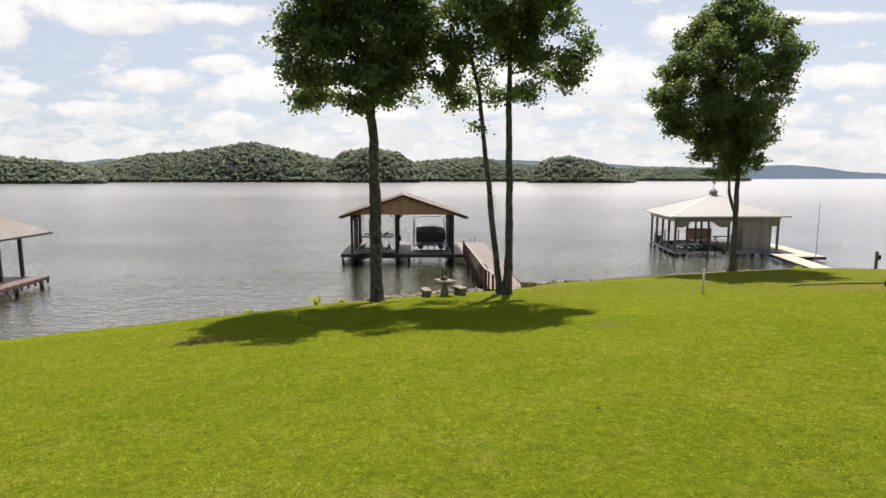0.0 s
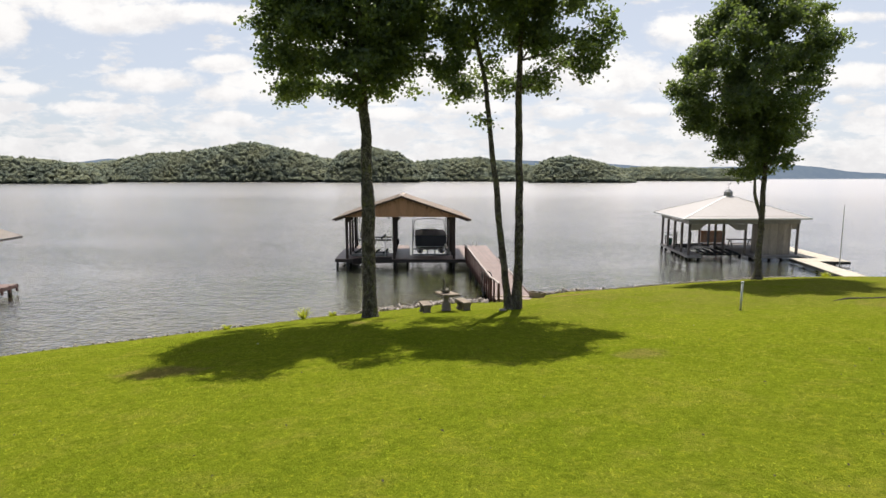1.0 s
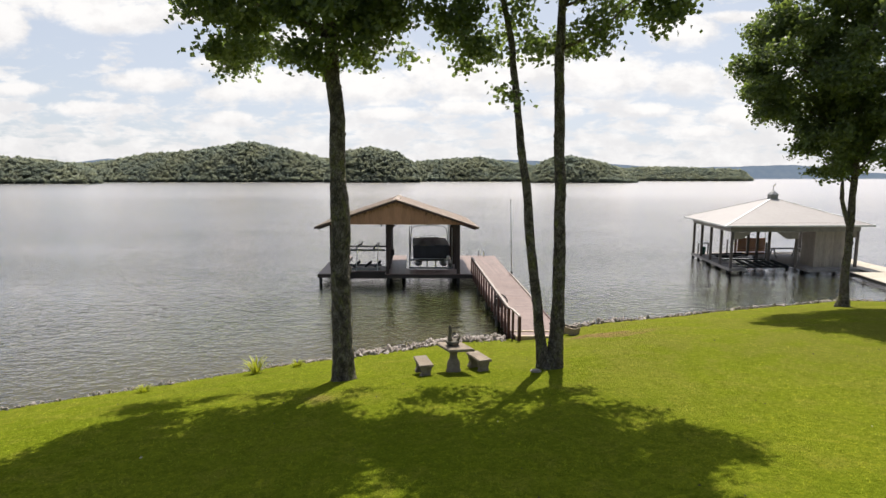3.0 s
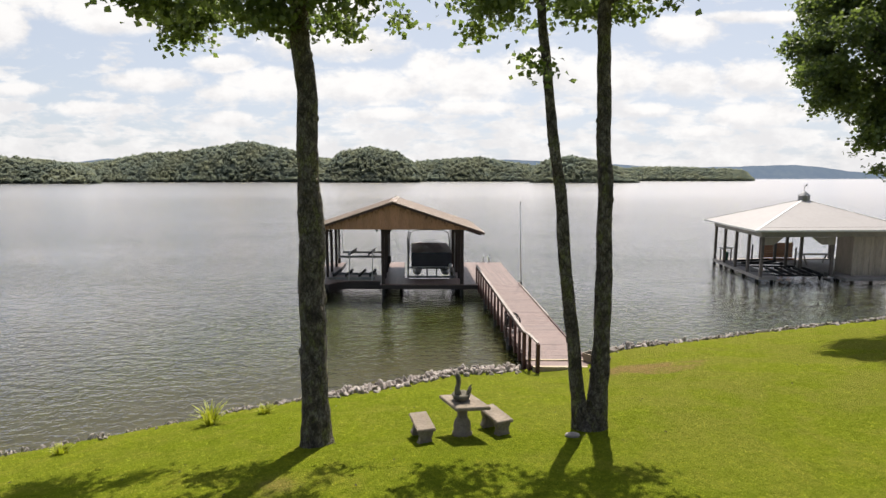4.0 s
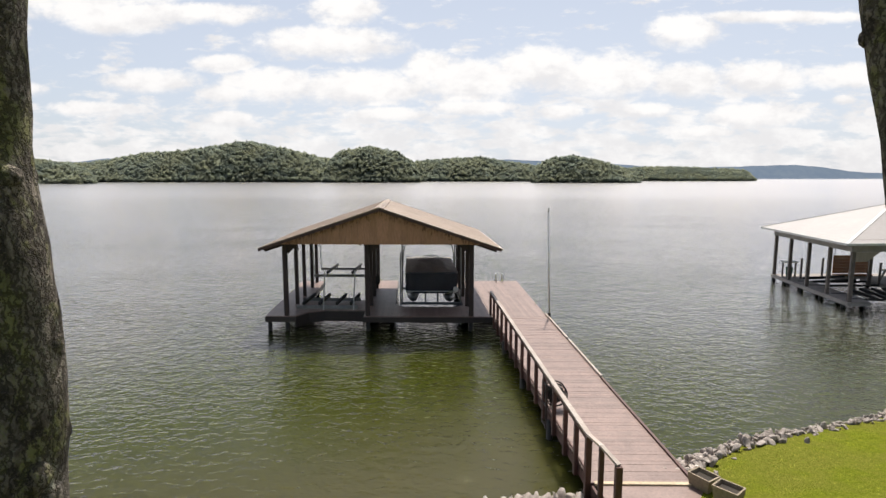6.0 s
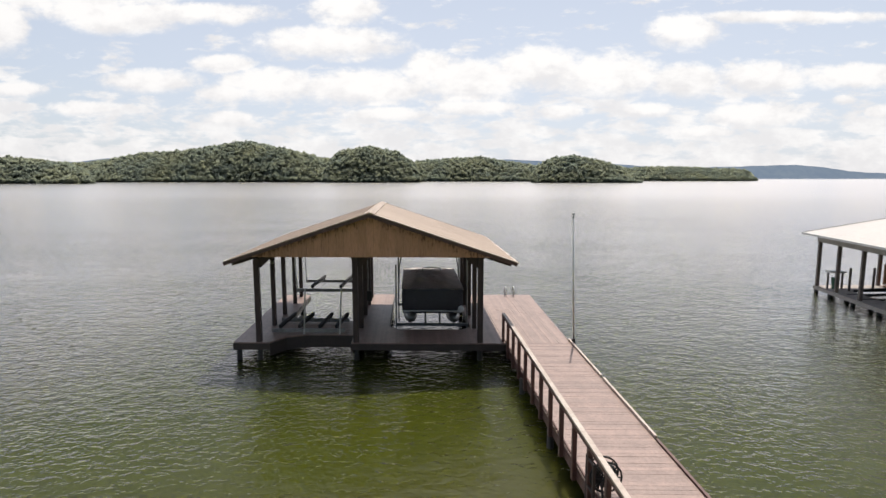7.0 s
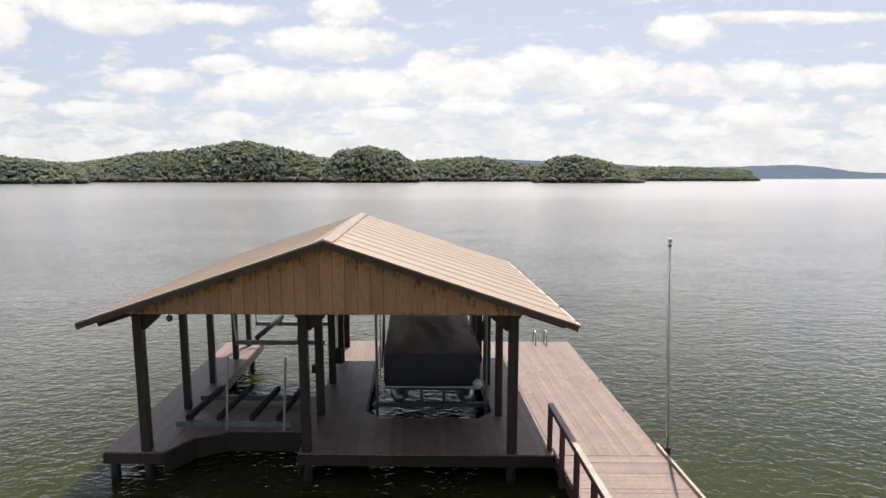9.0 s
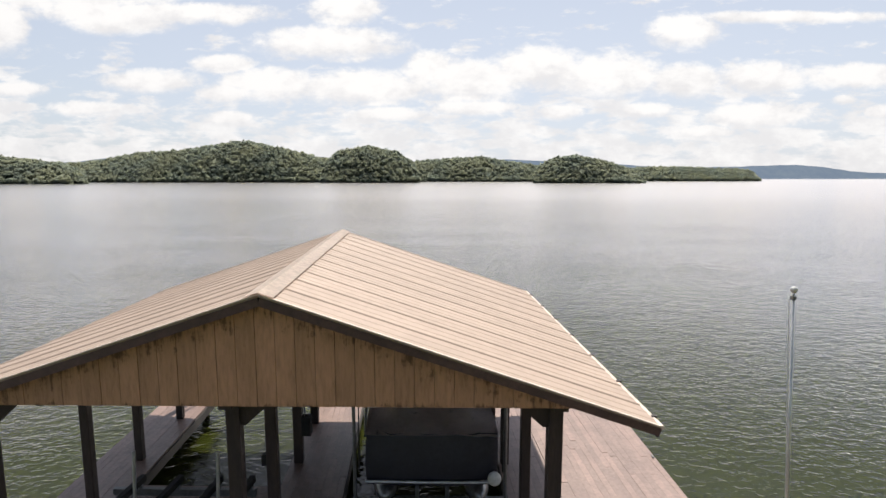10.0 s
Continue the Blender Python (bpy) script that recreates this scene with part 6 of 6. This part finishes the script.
    for i in range(5):
        part("bunk", bar(fresh(), (1.75 + i * 0.62, 0.5, z + 0.06), (1.55 + i * 0.62, 2.9, z + 0.18), 0.16, 0.14), BUNK, lift, warp=far_plan)
    for v in (0.9, 2.5, 5.2, 6.6):
        part("cross_beam", box(fresh(), 0.4, 4.5, v - 0.06, v + 0.06, z - 0.10, z + 0.02), BUNK, lift, warp=far_plan)
    for i in range(2):
        part("bunk", bar(fresh(), (0.6, 5.0 + i * 1.3, z + 0.25), (3.2, 5.4 + i * 1.3, z + 0.28), 0.14, 0.12), BUNK, lift, warp=far_plan)
    for u, v in ((1.0, 7.6), (2.3, 7.6), (4.6, 5.4)):
        part("guide_post", box(fresh(), u - 0.05, u + 0.05, v - 0.05, v + 0.05, z, 1.9), GREY_POST, lift, warp=far_plan)
    bench = thing("picnic_table", far_plan((6.3, 6.2, z)), "weathered timber picnic table on the neighbouring dock", "table")
    part("tabletop", box(fresh(), 5.2, 7.6, 5.9, 6.6, z + 0.70, z + 0.76), FASCIA, bench, warp=far_plan)
    part("bench_plank", box(fresh(), 5.2, 7.6, 5.3, 5.6, z + 0.42, z + 0.47), FASCIA, bench, warp=far_plan)
    for u in (5.5, 7.3):
        part("leg", bar(fresh(), (u, 5.5, z), (u, 6.1, z + 0.70), 0.09), FASCIA, bench, warp=far_plan)
        part("leg", bar(fresh(), (u, 6.9, z), (u, 6.4, z + 0.70), 0.09), FASCIA, bench, warp=far_plan)
    sink = thing("cleaning_station", far_plan((0.55, 8.4, z)), "fish cleaning table with a white top and green bin", "table")
    part("top", box(fresh(), 0.15, 1.05, 8.1, 8.7, z + 0.95, z + 1.03), WHITE, sink, warp=far_plan)
    for u in (0.2, 1.0):
        part("leg", box(fresh(), u - 0.04, u + 0.04, 8.35, 8.45, z, z + 0.95), GREY_POST, sink, warp=far_plan)
    q = far_plan((0.62, 8.4, 0))
    part("bin", lathe(fresh(), q.x, q.y, [(0.16, z - 0.2), (0.21, z + 0.42), (0.18, z + 0.46)], 10), GREEN_PLASTIC, sink, "green plastic bin")
    pole = thing("mooring_pole", (30.45, 0.42, 0), "thin tall white pole at the end of the side dock", "pole")
    part("shaft", tube(fresh(), [(30.45, 0.42, -0.8), (30.40, 0.42, 4.8)], [0.04, 0.022], 8), ALU, pole)
    pile = thing("mooring_pile", (29.0, -7.6, 0), "weathered mooring pile standing at the shore", "pile")
    part("timber", lathe(fresh(), 29.0, -7.6, [(0.10, -0.5), (0.095, 1.95), (0.08, 2.0)], 10), GREY_POST, pile)
    part("lamp_cap", box(fresh(), 29.06, 29.24, -7.70, -7.50, 1.45, 1.75, 0.02), BUNK, pile)


build_neighbour()


# ---- dock along the shore on the other hand ----
def build_side_dock():
    z = 0.58
    def plan(p):
        return Vector((-25.52 + p[0] - 0.08 * p[1], -8.9 + 0.08 * p[0] + p[1], p[2]))
    dock = thing("boat_dock", (-28, -11, 0), "red-brown plank dock under a pale boathouse roof", "dock")
    me = unit_board("board", DECK)
    places = []
    for i in range(40):
        q = plan((-2.6, -0.15 - i * 0.16, 0))
        places.append((q.x, q.y, z, 4.6, (5.2, 0.15, 0.05)))
    pieces("board", me, dock, places)
    part("deck_frame", prism(fresh(), [(-5.1, -6.4), (-0.08, -6.4), (-0.08, -0.05), (-5.1, -0.05)], z - 0.25, z - 0.06), FLOAT_BLACK, dock, warp=plan)
    for i in range(11):
        v = -0.1 - 0.62 * i
        part("skirt_post", box(fresh(), -0.07, 0.03, v - 0.05, v + 0.05, z - 0.42, z + 0.02), RED_WOOD, dock, warp=plan)
    part("fascia", bar(fresh(), (0, 0, z - 0.12), (0, -6.6, z - 0.12), 0.05, 0.16), RED_WOOD, dock, warp=plan)
    for v in (-0.3, -2.6, -5.0):
        q = plan((-0.3, v, 0))
        part("pile", lathe(fresh(), q.x, q.y, [(0.11, -1.5), (0.11, z - 0.1)], 8), FLOAT_BLACK, dock)
    house = thing("boathouse", (-28, -10, z), "boathouse with pale tan metal roof on dark posts", "boathouse")
    for u, v in ((-1.55, -0.05), (-1.65, -1.85), (-1.65, -4.2), (-1.65, -6.2), (-4.9, -0.05), (-4.9, -6.2)):
        part("post", box(fresh(), u - 0.09, u + 0.09, v - 0.09, v + 0.09, z, 3.6, 0.01), DARK_WOOD, house, warp=plan)
    part("beam", box(fresh(), -1.72, -1.54, -6.6, 1.2, 3.42, 3.6), DARK_WOOD, house, warp=plan)
    for edge in (-0.6, -8.4):
        for i in range(10):
            v0, v1 = 1.7 - i * 0.88, 1.7 - (i + 1) * 0.88
            bm = fresh()
            bm.faces.new([bm.verts.new(p) for p in ((edge, v0, 3.3), (edge, v1 + 0.01, 3.3), (-4.5, v1 + 0.01, 4.7), (-4.5, v0, 4.7))])
            bmesh.ops.solidify(bm, geom=bm.faces[:], thickness=0.04)
            part("roof_sheet", bm, SIDE_ROOF, house, warp=plan)
        for v in (1.66, -7.06):
            part("rake_board", bar(fresh(), (edge, v, 3.22), (-4.5, v, 4.61), 0.05, 0.12), TRIM_DARK, house, warp=plan)
        part("eave_board", bar(fresh(), (edge, 1.7, 3.22), (edge, -7.1, 3.22), 0.05, 0.12), TRIM_DARK, house, warp=plan)


build_side_dock()


# ---- riprap along the bank: loose stones ----
def rock_mesh(seed):
    rng = random.Random(seed)
    bm = fresh()
    bmesh.ops.create_icosphere(bm, subdivisions=2, radius=1.0)
    cuts = [Vector((rng.gauss(0, 1), rng.gauss(0, 1), rng.gauss(0, 1))).normalized() for _ in range(7)]
    deep = [rng.uniform(0.18, 0.5) for _ in cuts]
    for v in bm.verts:
        for c, e in zip(cuts, deep):
            d = v.co.dot(c)
            if d > e:
                v.co -= c * (d - e)
        v.co *= 1 + rng.uniform(-0.03, 0.03)
    me = bpy.data.meshes.new("rock")
    bm.to_mesh(me)
    bm.free()
    me.materials.append(ROCK)
    return me


def build_riprap():
    rng = random.Random(31)
    bank = thing("riprap", (0, -13.5, 0), "bank of loose pale grey limestone rocks along the shore", "rocks", kind="structure")
    kinds = [rock_mesh(i) for i in range(8)]
    shift = bank.location
    near, rest = 290, []
    for i in range(3200):
        x = rng.uniform(-3.2, 5.4) if i < near else rng.uniform(-7, 5.6) if i < 1150 else rng.uniform(-19, 26)
        dense = 1.0 if -4 < x < 5.5 else 0.55
        d = rng.gauss(0.0, 0.26 * dense + 0.05)
        y = float(shore(x)) - d + rng.uniform(-0.05, 0.05)
        if 2.25 < x < 4.7 and -15.5 < y < -12.4:
            continue
        r = rng.uniform(0.06, 0.19) * (1.0 if -4 < x < 8 else 0.7 if x > 0 else 0.5)
        z = max(ground_at(x, y), -0.05) + r * 0.25
        m = Matrix.LocRotScale((x, y, z), Euler((rng.uniform(0, 6), rng.uniform(0, 6), rng.uniform(0, 6))), (r * rng.uniform(0.9, 1.5), r, r * rng.uniform(0.6, 0.9)))
        if i < near:
            ob = new("rock", rng.choice(kinds))
            ob.parent = bank
            ob.matrix_basis = Matrix.Translation(-shift) @ m
        elif rng.random() < (1.0 if x > -3.5 else 0.55):
            rest.append((m, rng.choice(kinds)))
    bm = fresh()
    vs, fs, base = [], [], 0
    for m, me in rest:
        vs += [m @ v.co - shift for v in me.vertices]
        fs += [[base + k for k in p.vertices] for p in me.polygons]
        base += len(me.vertices)
    bm.free()
    ob = new("rocks_beyond", raw_mesh("rocks_beyond", [v[:] for v in vs], fs, ROCK))
    ob.parent = bank
    tagged(ob, kind="stuff")


build_riprap()
